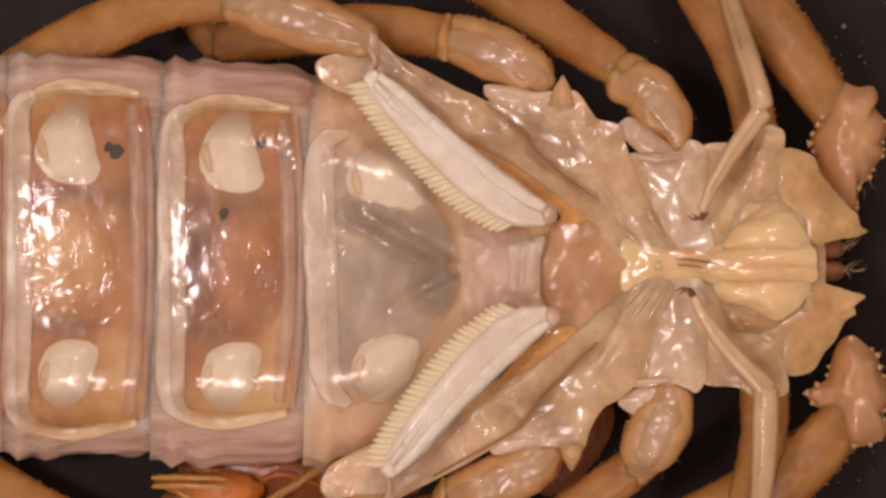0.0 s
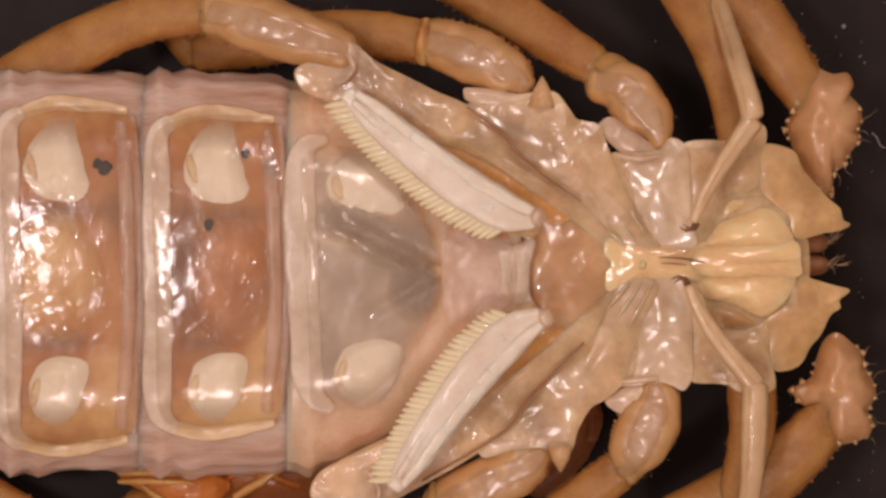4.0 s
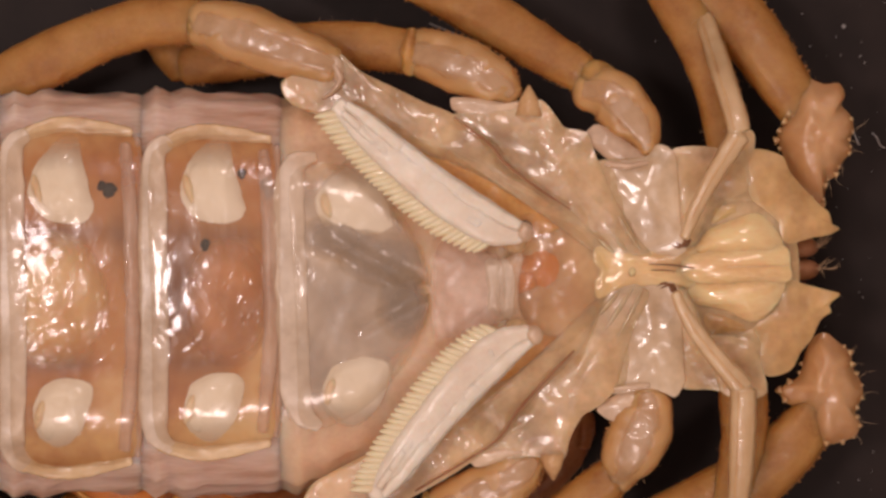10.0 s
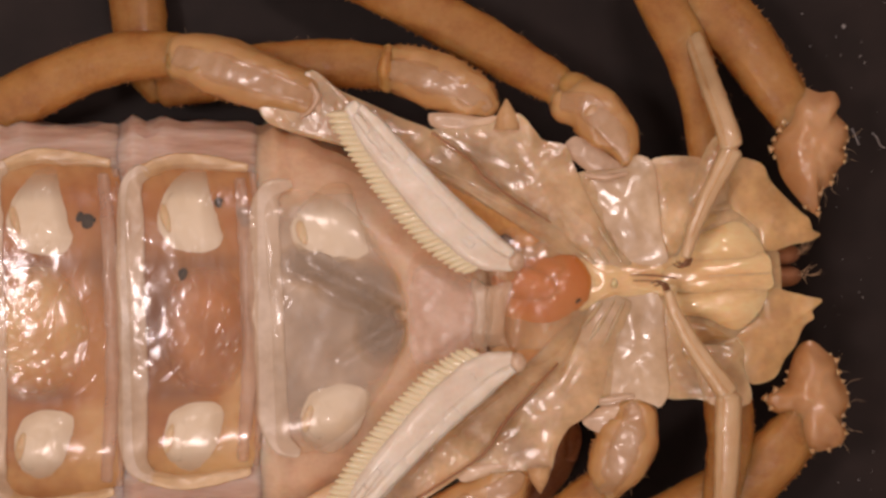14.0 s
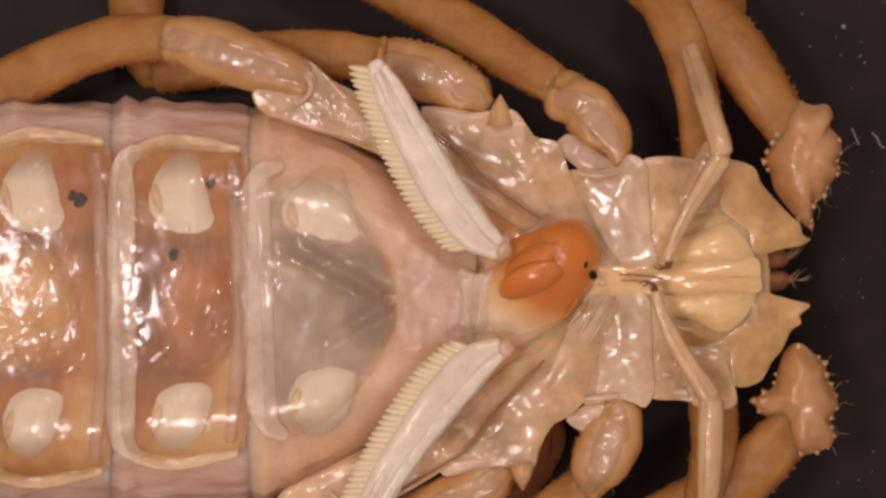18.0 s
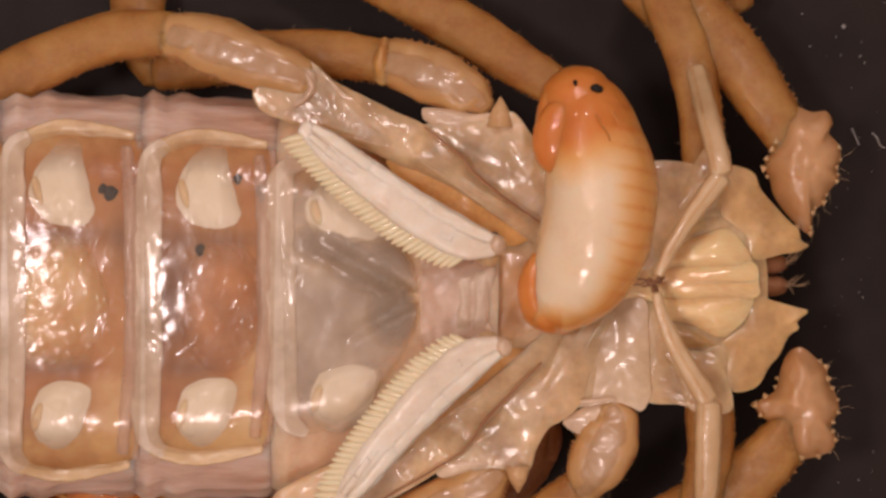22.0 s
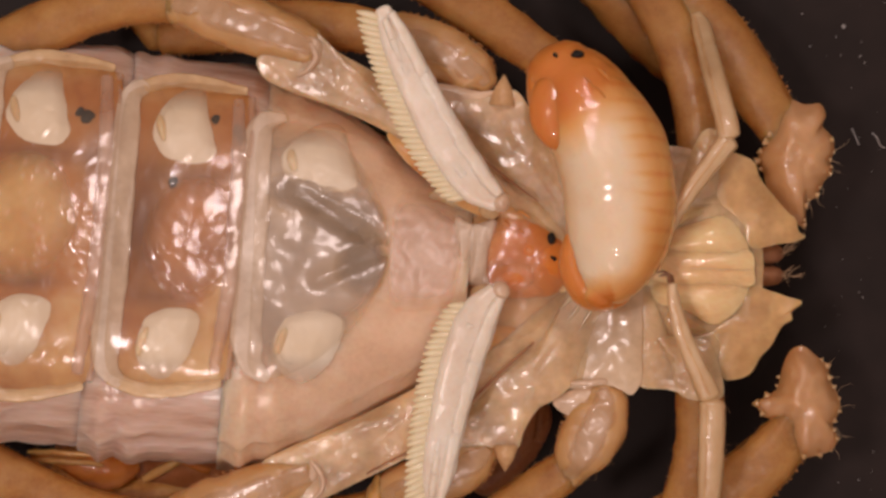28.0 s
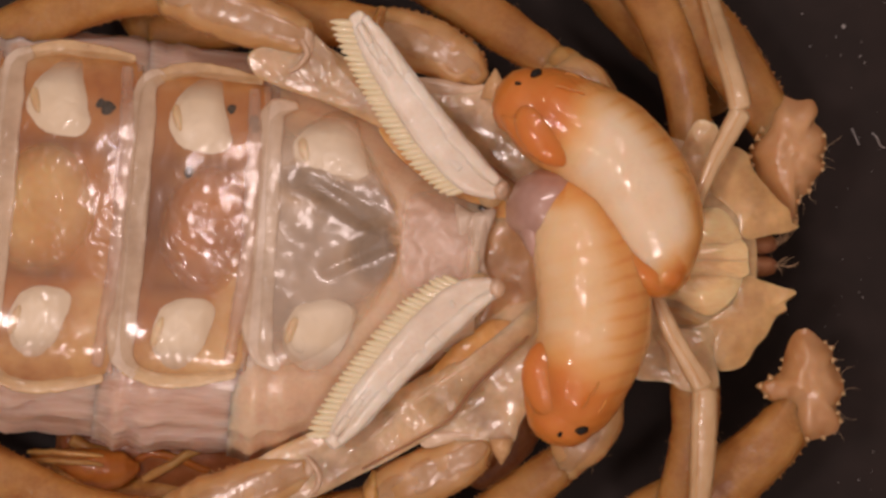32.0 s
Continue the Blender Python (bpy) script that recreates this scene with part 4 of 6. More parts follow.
    tagged(part("bristle_tuft", hairs(rng, feet, 32, 30, 286, 0.4), BRISTLE, arm), kind="stuff")
    return arm, leg1


def hind_leg(s, origin):
    a = mir([(590, 122, 314, 34, 32), (520, 98, 312, 47, 40), (440, 72, 304, 54, 42), (385, 55, 292, 47, 40), (352, 50, 280, 40, 34)], s)
    b = mir([(352, 46, 270, 40, 34), (270, 48, 250, 44, 38), (190, 70, 228, 45, 40), (90, 116, 204, 49, 40), (-20, 180, 175, 50, 38), (-150, 290, 130, 46, 34)], s)
    leg = part("walking_leg", tube(a, sides=28, steps=10, lump=5, freq=0.022, blunt=0.6, flat=2.8), PALE, scorpion, "hind leg bent back along the flank", origin=origin)
    facet(a, leg)
    part("thigh", tube(b, sides=20, lump=3, flat=2.5), DEEP, leg, "long amber thigh")
    edged(b, leg, -s, 40, 3, 20)
    edged(a, leg, -s, 30, 3.4, 12)
    part("knee_collar", tube(mir([(352, 24, 285, 8, 16), (344, 54, 294, 14, 18), (350, 84, 284, 9, 16)], s), sides=14, lump=4), AMBER, leg, "knobbly amber collar")
    part("hip_collar", tube(mir([(572, 92, 326, 8, 12), (598, 118, 334, 12, 14), (604, 148, 330, 8, 12)], s), sides=14, lump=4), MILK, leg, "shiny folded joint skin")
    part("shin", tube(mir([(-150, 290, 130, 46, 34), (-240, 340, 80, 40, 30), (-320, 360, 24, 30, 22)], s), sides=12, lump=3), DEEP, leg)
    return leg


arm_a, leg_1a = half(1)
arm_b, leg_1b = half(-1)
leg_4a = hind_leg(1, at_plan(575.8, 107.2, 300))
leg_4b = hind_leg(-1, at_plan(640, 900, 300))


# the slender feet of the first legs, folded under the mouth to catch the young
def tarsus(knee, path, tip):
    t = part("tarsus", tube(path, sides=14, lump=1.5, flat=2.6), SLIM, scorpion, "slender pale foot folded towards the mouth", origin=at_plan(*knee, 430))
    keel = [(x, y, z + h - 1, 2.6, 2) for x, y, z, w, h in path[:-1]]
    part("keel", tube(keel, sides=8, lump=1.5), KEEL, t, "pale keel along the foot")
    x, y, dx = tip
    for k, (ox, z) in enumerate(((0, 424), (6, 414))):
        part("claw", tube([(x + ox, y, z, 4, 4), (x + ox - 6, y + 11 * dx, z + 4, 3.4, 3.4), (x - 16 + ox, y + (14 - 4 * k) * dx, z + 4, 2.4, 2.4), (x - 27 + ox, y + (8 - 4 * k) * dx, z + 2, 0.8, 0.8)], sides=8, lump=0), CLAW, t, "hooked brown claw")
    feet = [(path[2][0] + 6 * i, path[2][1] - 9 * i * dx, 100 + 40 * i) for i in range(-3, 5)]
    tagged(part("bristle_tuft", hairs(rng, feet, 18, 60, 425, 0.6), BRISTLE, t), kind="stuff")
    return t


def tibia(path, knee):
    t = part("tibia", tube(path, sides=14, lump=2, flat=2.6), SLIM, scorpion, "slender pale shin of the first leg", origin=at_plan(*knee, 400))
    part("keel", tube([(x - w * 0.35, y, z + h * 0.94 - 1, 2.6, 2) for x, y, z, w, h in path], sides=8, lump=1.5), KEEL, t, "pale keel along the shin")
    tagged(part("bristle_tuft", fuzz(path, 16, 18, rng), BRISTLE, t), kind="stuff")
    return t


tarsus_a = tarsus((1319.9, 229.7), [(1312, 240, 424, 20, 16), (1288, 280, 430, 18, 14), (1258, 330, 434, 15, 12), (1232, 386, 430, 12, 10), (1220, 420, 426, 9, 8)], (1222, 424, 1))
tarsus_b = tarsus((1358, 668), [(1322, 690, 424, 21, 16), (1284, 648, 430, 18, 14), (1246, 604, 434, 15, 12), (1216, 558, 430, 12, 10), (1200, 524, 426, 9, 8)], (1194, 520, -1))
tibia_a = tibia([(1313, 228, 424, 21, 16), (1303, 190, 414, 21, 17), (1284, 130, 376, 20, 16), (1265, 72, 296, 18, 15), (1248, 20, 230, 16, 14)], (1319.9, 229.7))
tibia_b = tibia([(1322, 696, 424, 23, 17), (1321, 760, 410, 24, 18), (1318, 830, 392, 22, 17), (1312, 890, 372, 19, 15), (1302, 950, 340, 20, 15)], (1358, 668))


# -- the combs --
def comb(pivot, tip, side, count, label):
    """A feather-like comb from its pivot: an ivory blade of jointed plates and a row of yellow teeth on one side."""
    px, py = pivot
    L = math.hypot(tip[0] - px, tip[1] - py)
    dx, dy = (tip[0] - px) / L, (tip[1] - py) / L
    nx, ny = -dy * side, dx * side

    def at(a, b):
        return px + dx * a + nx * b, py + dy * a + ny * b

    def along(lo, hi, steps=5):
        """The blade's middle and half width between two stations."""
        table = ((0, -12, 20), (50, 4, 36), (110, 7, 39), (170, 5, 37), (260, -5, 33), (330, -15, 29), (372, -22, 24), (394, -25, 15))
        out = []
        for k in range(steps):
            a = lo + (hi - lo) * k / (steps - 1)
            b = np.interp(a, [q[0] for q in table], [q[1] for q in table])
            w = np.interp(a, [q[0] for q in table], [q[2] for q in table])
            out.append((a, b, w))
        return out

    blade = part("comb", tube([(*at(a, b), 418 + 8 * math.sin(math.pi * a / 400), w, 6 + w * 0.2) for a, b, w in along(0, 394, 9)], sides=22, steps=6, lump=2, freq=0.03, flat=3.0), BONE, scorpion, label, origin=at_plan(px, py, 420))
    part("joint_head", egg(*at(-6, -18), 420, 16, 18, 14, 0, n=20, m=14, lump=2), MILK, blade, "rounded translucent joint")
    # the outer row of three plates and the smaller plates that carry the teeth
    for lo, hi in ((8, 128), (130, 258), (260, 382)):
        part("lamella", tube([(*at(a, b - w * 0.54), 432, w * 0.38, 8) for a, b, w in along(lo, hi)], sides=14, steps=4, lump=2, flat=2.4, blunt=0.3), BONE, blade, "long ivory plate of the comb")
    for k in range(1, 9):
        lo = 30 + 39 * k
        part("lamella", tube([(*at(a, b + w * 0.22), 430, w * 0.30, 7) for a, b, w in along(lo, lo + 36, 3)], sides=12, steps=3, lump=1.5, flat=2.4, blunt=0.3), BONE, blade)
    tooth = tube([(0, -10, 0, 7.4, 6), (0, 12, 0, 7.4, 6), (0, 29, -1, 6.2, 5), (0, 41, -2, 2.2, 2.5)], sides=8, steps=2, lump=0, blunt=0.6)
    c = at_plan(0, 0, 0)
    shared = mesh_of("tooth", ([v - c for v in tooth[0]], tooth[1]), TOOTH, Vector((0, 0, 0)))
    for i in range(count):
        f = i / (count - 1)
        (a, b, w), = along(36 + 352 * f, 400, 2)[:1]
        x, y = at(a, b + w * 0.74)
        ob = new("tooth", shared)
        ob.parent = blade
        lean = 0.35 + 0.75 * f
        ex, ey = nx + dx * lean, ny + dy * lean
        ang = math.degrees(math.atan2(-ey, ex)) + 90
        k = 0.86 + 0.2 * math.sin(math.pi * (0.12 + 0.8 * f))
        ob.matrix_basis = Matrix.Translation(at_plan(x, y, 421) - ORIGIN[blade.name]) @ pose(0, 0, 0, rng.uniform(-4, 4), 0, ang + rng.uniform(-2, 2)) @ Matrix.Diagonal((k, k, 1, 1))
    return blade


comb_a = comb((923.3, 425.7), (585, 214), -1, 33, "ivory comb with a row of yellow teeth, swung back over the belly")
comb_b = comb((934, 586), (640, 862), 1, 33, "ivory comb with a row of yellow teeth, swung back over the flank")

# the hand of one claw arm, which swings into view behind the first leg
hand_a = part("claw_hand", tube([(1250, 190, 120, 30, 26), (1190, 90, 130, 62, 44), (1120, 0, 135, 78, 52), (1050, -90, 130, 80, 54), (980, -170, 120, 60, 44)], sides=18, lump=5), DEEP, scorpion, "broad amber hand of the claw arm", origin=at_plan(1180, 60, 130))
part("knob", egg(1164, 48, 164, 44, 42, 30, 30, lump=4), DEEP, hand_a)
# ---- the newborns ----
def newborn(flip, label, cream=0.98):
    """A curled newborn: orange head, cream yolk, banded amber back. Head towards +y."""
    zc = 470
    c = at_plan(1050, 360, zc)
    base = [(1010, 182, zc, 64, 56), (1024, 216, zc, 82, 74), (1042, 268, zc, 93, 87), (1057, 320, zc, 98, 94), (1060, 370, zc, 101, 97), (1053, 420, zc, 101, 97), (1040, 470, zc, 99, 94), (1014, 522, zc, 86, 84), (984, 562, zc, 60, 62), (964, 582, zc, 38, 42)]

    def turn(geo):
        v, f = geo[:2]
        v = [p - c for p in v]
        if flip:
            v = [Vector((-p.x, p.y, p.z)) for p in v]
        return v, f

    def pigment(p):
        x, y = (-p.x if flip else p.x) / U, p.y / U
        mid = -20 if y > 0 else -20 - 0.0016 * y * y
        d = abs(x - mid) / (98 if x < mid else 86)
        yolk = 1 - min(max((d - 0.5) / 0.6, 0), 1)
        fade = min(max((122 - y + 0.3 * x) / 90, 0), 1) * min(max((y + 225) / 45, 0), 1)
        back = 0.42 + 0.10 * min(max((x - 20) / 60, 0), 1)
        if y > 60:
            back -= 0.15 * min((y - 60) / 90, 1)
        if y < -130 and x < -60:
            back -= 0.2
        band = 0.13 * max(0, math.sin((y + 0.35 * x + 5 * noise.noise(Vector((x, y, 5)) * 0.02)) * 2 * math.pi / 33)) ** 2 * min(max((x - 5) / 40, 1 - cream if flip else 0), 1)
        # the last term deepens the body's colour under and round the folded claw
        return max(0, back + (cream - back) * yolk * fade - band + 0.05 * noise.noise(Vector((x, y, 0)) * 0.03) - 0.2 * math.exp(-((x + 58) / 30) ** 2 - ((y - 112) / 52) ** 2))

    ob = new("newborn_scorpion")
    ob.empty_display_size = 0.001
    tagged(ob, label, "newborn scorpion", "litter of newborn scorpions")
    ORIGIN[ob.name] = Vector((0, 0, 0))
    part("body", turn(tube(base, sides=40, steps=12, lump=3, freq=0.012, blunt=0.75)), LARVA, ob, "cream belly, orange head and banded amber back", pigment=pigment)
    for x, y, r, z, a in ((1012, 156, 7, 45, 60), (1050, 165, 12, 47, 14)):
        part("eye", turn(egg(x, y, zc + z, r, r * 0.66, 7, a, n=14, m=8, lump=2.5, freq=0.11)), BLACK, ob, "black eye")
    part("folded_claw", turn(egg(982, 250, zc + 40, 44, 68, 27, 12, n=34, m=24, lump=3)), LARVA, ob, "orange claw folded against the chest", pigment=lambda p: 0.22)
    part("folded_claw", turn(egg(962, 232, zc + 14, 20, 62, 26, 2, n=24, m=16, lump=2)), LARVA, ob, "orange claw folded against the chest", pigment=lambda p: 0.22)
    for k, (x0, y0, x1, y1) in enumerate(((1000, 300, 1035, 250), (1008, 325, 1045, 280), (1012, 350, 1050, 305))):
        part("leg", turn(tube([(x0 - 22, y0 - 10, zc + 50, 7, 7), (x0 + 4, y0 - 8, zc + 67, 8, 7), (x1 - 8, y1 - 4, zc + 68, 5, 5)], sides=8, lump=2)), LARVA, ob, pigment=lambda p: 0.36)
    for x, y, a in ((1048, 205, 40), (1062, 228, 36), (1078, 200, 70)):
        part("crease", turn(tube([(x, y, zc + 77, 1.6, 3), (x + 8, y + 12, zc + 80, 2.0, 3), (x + 12, y + 24, zc + 79, 1.4, 2.5)], sides=6, lump=0)), RUST, ob)
    part("tail", turn(tube([(1014, 590, zc - 16, 20, 28), (980, 588, zc - 10, 30, 36), (954, 570, zc - 4, 34, 38), (940, 538, zc + 2, 30, 34), (940, 502, zc + 8, 22, 26), (948, 470, zc + 16, 10, 12)], sides=22, steps=7, lump=2)), CAUL if flip else LARVA, ob, "wet tail curled under the belly", pigment=lambda p: 0.27)
    return ob


young_a = newborn(False, "curled newborn with cream belly, orange head and black eyes")
young_b = newborn(True, "curled newborn slipping out, cream belly and orange head", 0.8)
caul = [v - at_plan(1050, 360, 470) for v in egg(962, 556, 462, 76, 66, 66, 25, n=40, m=24, lump=9)[0]]
part("birth_skin", ([Vector((-v.x, v.y, v.z)) for v in caul], egg(962, 556, 462, 76, 66, 66, 25, n=40, m=24)[1]), CAUL, young_b, "purplish wet skin shed at the tail")


# an older newborn, half hidden under the mother's flank
def hidden_newborn():
    ob = new("newborn_scorpion")
    ob.empty_display_size = 0.001
    tagged(ob, "rust-orange newborn lying half under the mother's flank", "newborn scorpion", "litter of newborn scorpions")
    c = at_plan(250, 860, 60)
    c.z = 0
    ORIGIN[ob.name] = c
    ob.location = c
    part("body", tube([(110, 800, 60, 40, 50), (200, 812, 66, 54, 56), (300, 830, 70, 62, 60), (400, 838, 66, 60, 56), (500, 830, 50, 40, 40)], sides=20, lump=6), DUSK, ob, "dark red-brown translucent hind body")
    part("abdomen", tube([(60, 890, 60, 40, 40), (140, 906, 66, 50, 46), (240, 905, 66, 52, 46), (330, 890, 60, 40, 40)], sides=18, lump=6), GOLD, ob, "orange translucent body")
    part("claw", tube([(48, 825, 132, 9, 9), (84, 835, 138, 20, 15), (128, 847, 142, 32, 22), (176, 853, 142, 37, 24), (214, 850, 138, 26, 18), (232, 847, 134, 12, 10)], sides=20, steps=8, lump=3), RUST, ob, "glossy rust-orange folded claw")
    for y, y2 in ((822, 829), (837, 845)):
        part("leg", tube([(40, y, 152, 4, 5), (90, y + 1, 164, 6, 6), (140, y + 4, 168, 5, 6), (172, y2, 164, 3, 4)], sides=10, lump=2), GOLD, ob, "orange folded leg")
    part("leg", tube([(78, 842, 150, 4, 5), (110, 868, 158, 6, 6), (146, 886, 150, 4, 5)], sides=10, lump=2), GOLD, ob, "orange folded leg")
    part("leg", tube([(246, 870, 124, 8, 8), (290, 846, 132, 9, 8), (330, 822, 134, 9, 8), (380, 806, 128, 7, 7), (420, 812, 122, 5, 5)], sides=12, lump=3), GOLD, ob, "thin orange leg")
    part("leg", tube([(232, 838, 122, 7, 7), (262, 824, 128, 8, 8), (300, 832, 128, 8, 8), (360, 856, 124, 7, 7)], sides=12, lump=3), RUST, ob, "thin orange leg")
    part("leg", tube([(120, 800, 118, 12, 10), (150, 818, 122, 12, 10), (190, 822, 120, 8, 8)], sides=12, lump=3), GOLD, ob)
    part("eye", egg(92, 884, 116, 11, 9, 8, n=12, m=8, lump=2), BLACK, ob, "black eye")
    return ob


young_c = hidden_newborn()


def buried_newborn():
    ob = new("newborn_scorpion")
    ob.empty_display_size = 0.001
    tagged(ob, "dark red-brown newborn wedged under the mother's legs", "newborn scorpion", "litter of newborn scorpions")
    c = at_plan(985, 790, 60)
    c.z = 0
    ORIGIN[ob.name] = c
    ob.location = c
    part("body", tube([(1010, 730, 60, 44, 50), (992, 780, 66, 56, 60), (965, 830, 60, 50, 54), (930, 870, 50, 36, 44)], sides=20, lump=4), DUSK, ob, "dark red-brown translucent body")
    part("tail", tube([(1020, 720, 70, 20, 20), (1040, 750, 90, 18, 18), (1036, 790, 100, 14, 14)], sides=12, lump=2), DUSK, ob)
    return ob


young_d = buried_newborn()

# ---- lint on the plate ----
def lint():
    geos = []
    r = random.Random(3)
    for x, y, s in ((1493, 47, 5.5), (1434, 82, 3.2), (1480, 65, 2.0), (1527, 527, 2.6), (1525, 75, 2.0), (1522, 100, 2.2), (1530, 112, 2.0), (1488, 98, 1.8), (1160, 73, 1.8), (1420, 25, 2.0), (1400, 700, 1.8), (1545, 800, 2.0), (1520, 850, 2.0)):
        geos.append(egg(x, y, 2, s * 0.75, s * 0.75 * r.uniform(0.8, 1.5), 2.5, r.uniform(0, 90), n=8, m=5, lump=1.5, freq=0.3))
    for k in range(60):
        x, y = r.uniform(1380, 1620), r.uniform(-20, 900)
        s = r.uniform(0.5, 1.2)
        geos.append(egg(x, y, 1.2, s, s, 1.2, n=6, m=4, lump=0))
    for line in (((1544, 236), (1552, 244), (1558, 258), (1566, 262)), ((1508, 228), (1514, 242), (1520, 256)), ((760, 42), (800, 58), (845, 78))):
        geos.append(tube([(x, y, 2.5, 1.5, 1.5) for x, y in line], sides=6, steps=4, lump=0))
    ob = part("lint", both(*geos), LINT)
    return tagged(ob, "scattered grey specks and fibres of lint on the plate", "lint", kind="stuff")


lint()


# ---- what moves ----
def motions():
    walk(scorpion, plan(scorpion, [
    (0, 46, 25.9, -2.5), (0.5, 41.1, 26.1, -2.5), (1, 39.6, 23.6, -2), (1.5, 53.3, 24.1, -1.3), (2, 54, 23.1, -1.6),
    (2.5, 56.2, 23.6, -1.7), (3, 37.2, 26.2, -1.6), (3.5, 18.5, 19.6, -1.2), (5.5, 14.5, 21.9, -1), (6, 23.3, 24, -1.1),
    (6.5, 26.4, 15.7, 0), (7, 12.5, 7.9, 0.1), (7.5, 2.7, -3, 0.5), (8, -0.8, -1.8, 0.3), (8.5, 0.5, -0.2, 0),
    (9, 0, 0, 0), (9.5, -2.2, 1, -0.1), (10, -3, 1.8, -0.2), (10.5, -2.2, 1.3, -0.1), (11, -16, -0.7, -0.6),
    (11.5, -10, 0.7, -1), (12, -12.7, -0.5, -0.7), (12.5, -19.4, -12.4, 0.6), (13, -20.4, -14.1, 0.6), (13.5, -31.1, -21.6, 0.8),
    (14, -36.1, -26.5, 1.2), (14.5, -42.3, -27.1, 1.3), (16.5, -51, -26.6, 1.7), (17, -51, -26.6, 1.7), (17.5, -53.5, -16.5, 0.4),
    (18, -55.6, -14.4, -0.5), (18.5, -55.5, -15.9, -0.4), (19, -55.4, -14.2, -0.6), (19.5, -56.1, -11.6, -0.8), (20, -59.8, -15.2, -1),
    (20.5, -60.1, -15.3, -1.1), (21, -60, -15.3, -1.1), (21.5, -59, -16.1, -1.1), (22, -58.5, -16.2, -1.2), (22.5, -58.5, -16.6, -1.2),
    (23, -57.6, -16.1, -1.4), (23.5, -57, -17.2, -1.2), (24, -62.6, -15.7, -1.7), (24.5, -65.8, -9.5, -1.9), (25, -59.7, -5, -1.6),
    (25.5, -55.2, 4.5, -2), (27.5, -60.7, 33.2, -3.8), (28, -64, 29.7, -3.6), (28.5, -63.1, 31.2, -3.8), (29, -62.5, 32.7, -4),
    (29.5, -63.6, 32.2, -3.8), (30, -67.8, 30.7, -3.4), (30.5, -68.6, 31.2, -3.2), (31, -74.4, 31.5, -2.8), (31.5, -75.7, 35.1, -2.8),
    (32, -76, 38.7, -2.9)]))
    walk(segment_back, rolled(segment_back, [
    (0, -635.7, 121, 1.9), (0.5, -627.2, 125.7, 1.5), (1, -614.4, 128.5, 1.1), (1.5, -615.1, 116.8, 1.3), (2, -625.6, 122.7, 1.3),
    (2.5, -631, 119.6, 1.5), (3, -622.8, 119.3, 1.3), (3.5, -623.1, 114.1, 1.2), (5.5, -612.5, 116.8, 0.5), (6, -607.8, 122.4, 0.1),
    (6.5, -612.3, 116.7, -0.2), (7, -612.3, 106.2, -0), (7.5, -607.9, 101, -0.3), (8, -607.7, 104.9, -0.4), (8.5, -600.5, 101.6, -0),
    (9, -594, 103, 0), (9.5, -594, 101.6, 0.1), (10, -593.3, 102.3, 0.1), (10.5, -597, 101.9, 0.1), (11, -608.2, 105.9, 0.5),
    (11.5, -608.7, 96.1, 0.8), (12, -607.6, 100.5, 0.4), (12.5, -607.6, 96.4, -0.1), (13, -607.7, 93.6, 0.1), (13.5, -601.7, 92.8, -0.3),
    (14, -596.1, 90.2, -0.6), (14.5, -595, 81.5, -0.3), (16.5, -586.1, 72.2, -0.3), (17, -584.1, 73.2, -0.4), (17.5, -588.8, 88.1, -0.3),
    (18, -593.3, 98, 0.2), (18.5, -590.1, 93, 0.2), (19, -573.6, 93.8, 0.3), (19.5, -564.4, 98.5, 0.4), (20, -538, 101, 0.5),
    (20.5, -537.9, 103.5, 0.3), (21, -538.2, 104.9, 0.3), (21.5, -539.2, 105.5, 0.3), (22, -537.9, 105.8, 0.3), (22.5, -538, 108.2, 0.2),
    (23, -539.1, 107.3, 0.3), (23.5, -539.5, 111.7, 0), (24, -543.5, 125.1, -0.5), (24.5, -539, 138.9, -1.4), (25, -553.7, 147.7, -1.5),
    (25.5, -567.5, 153.6, -1.1), (27.5, -586.6, 179.1, -0.6), (28, -586.9, 173.3, -0.6), (28.5, -582, 178.9, -0.5), (29, -574.9, 186.6, -0.5),
    (29.5, -572.1, 190.8, -0.7), (30, -564.9, 196.1, -1.1), (30.5, -559.4, 197.6, -1.3), (31, -552.7, 196.1, -1.6), (31.5, -540.2, 192.9, -1.7),
    (32, -537.1, 188.6, -1.6)]))
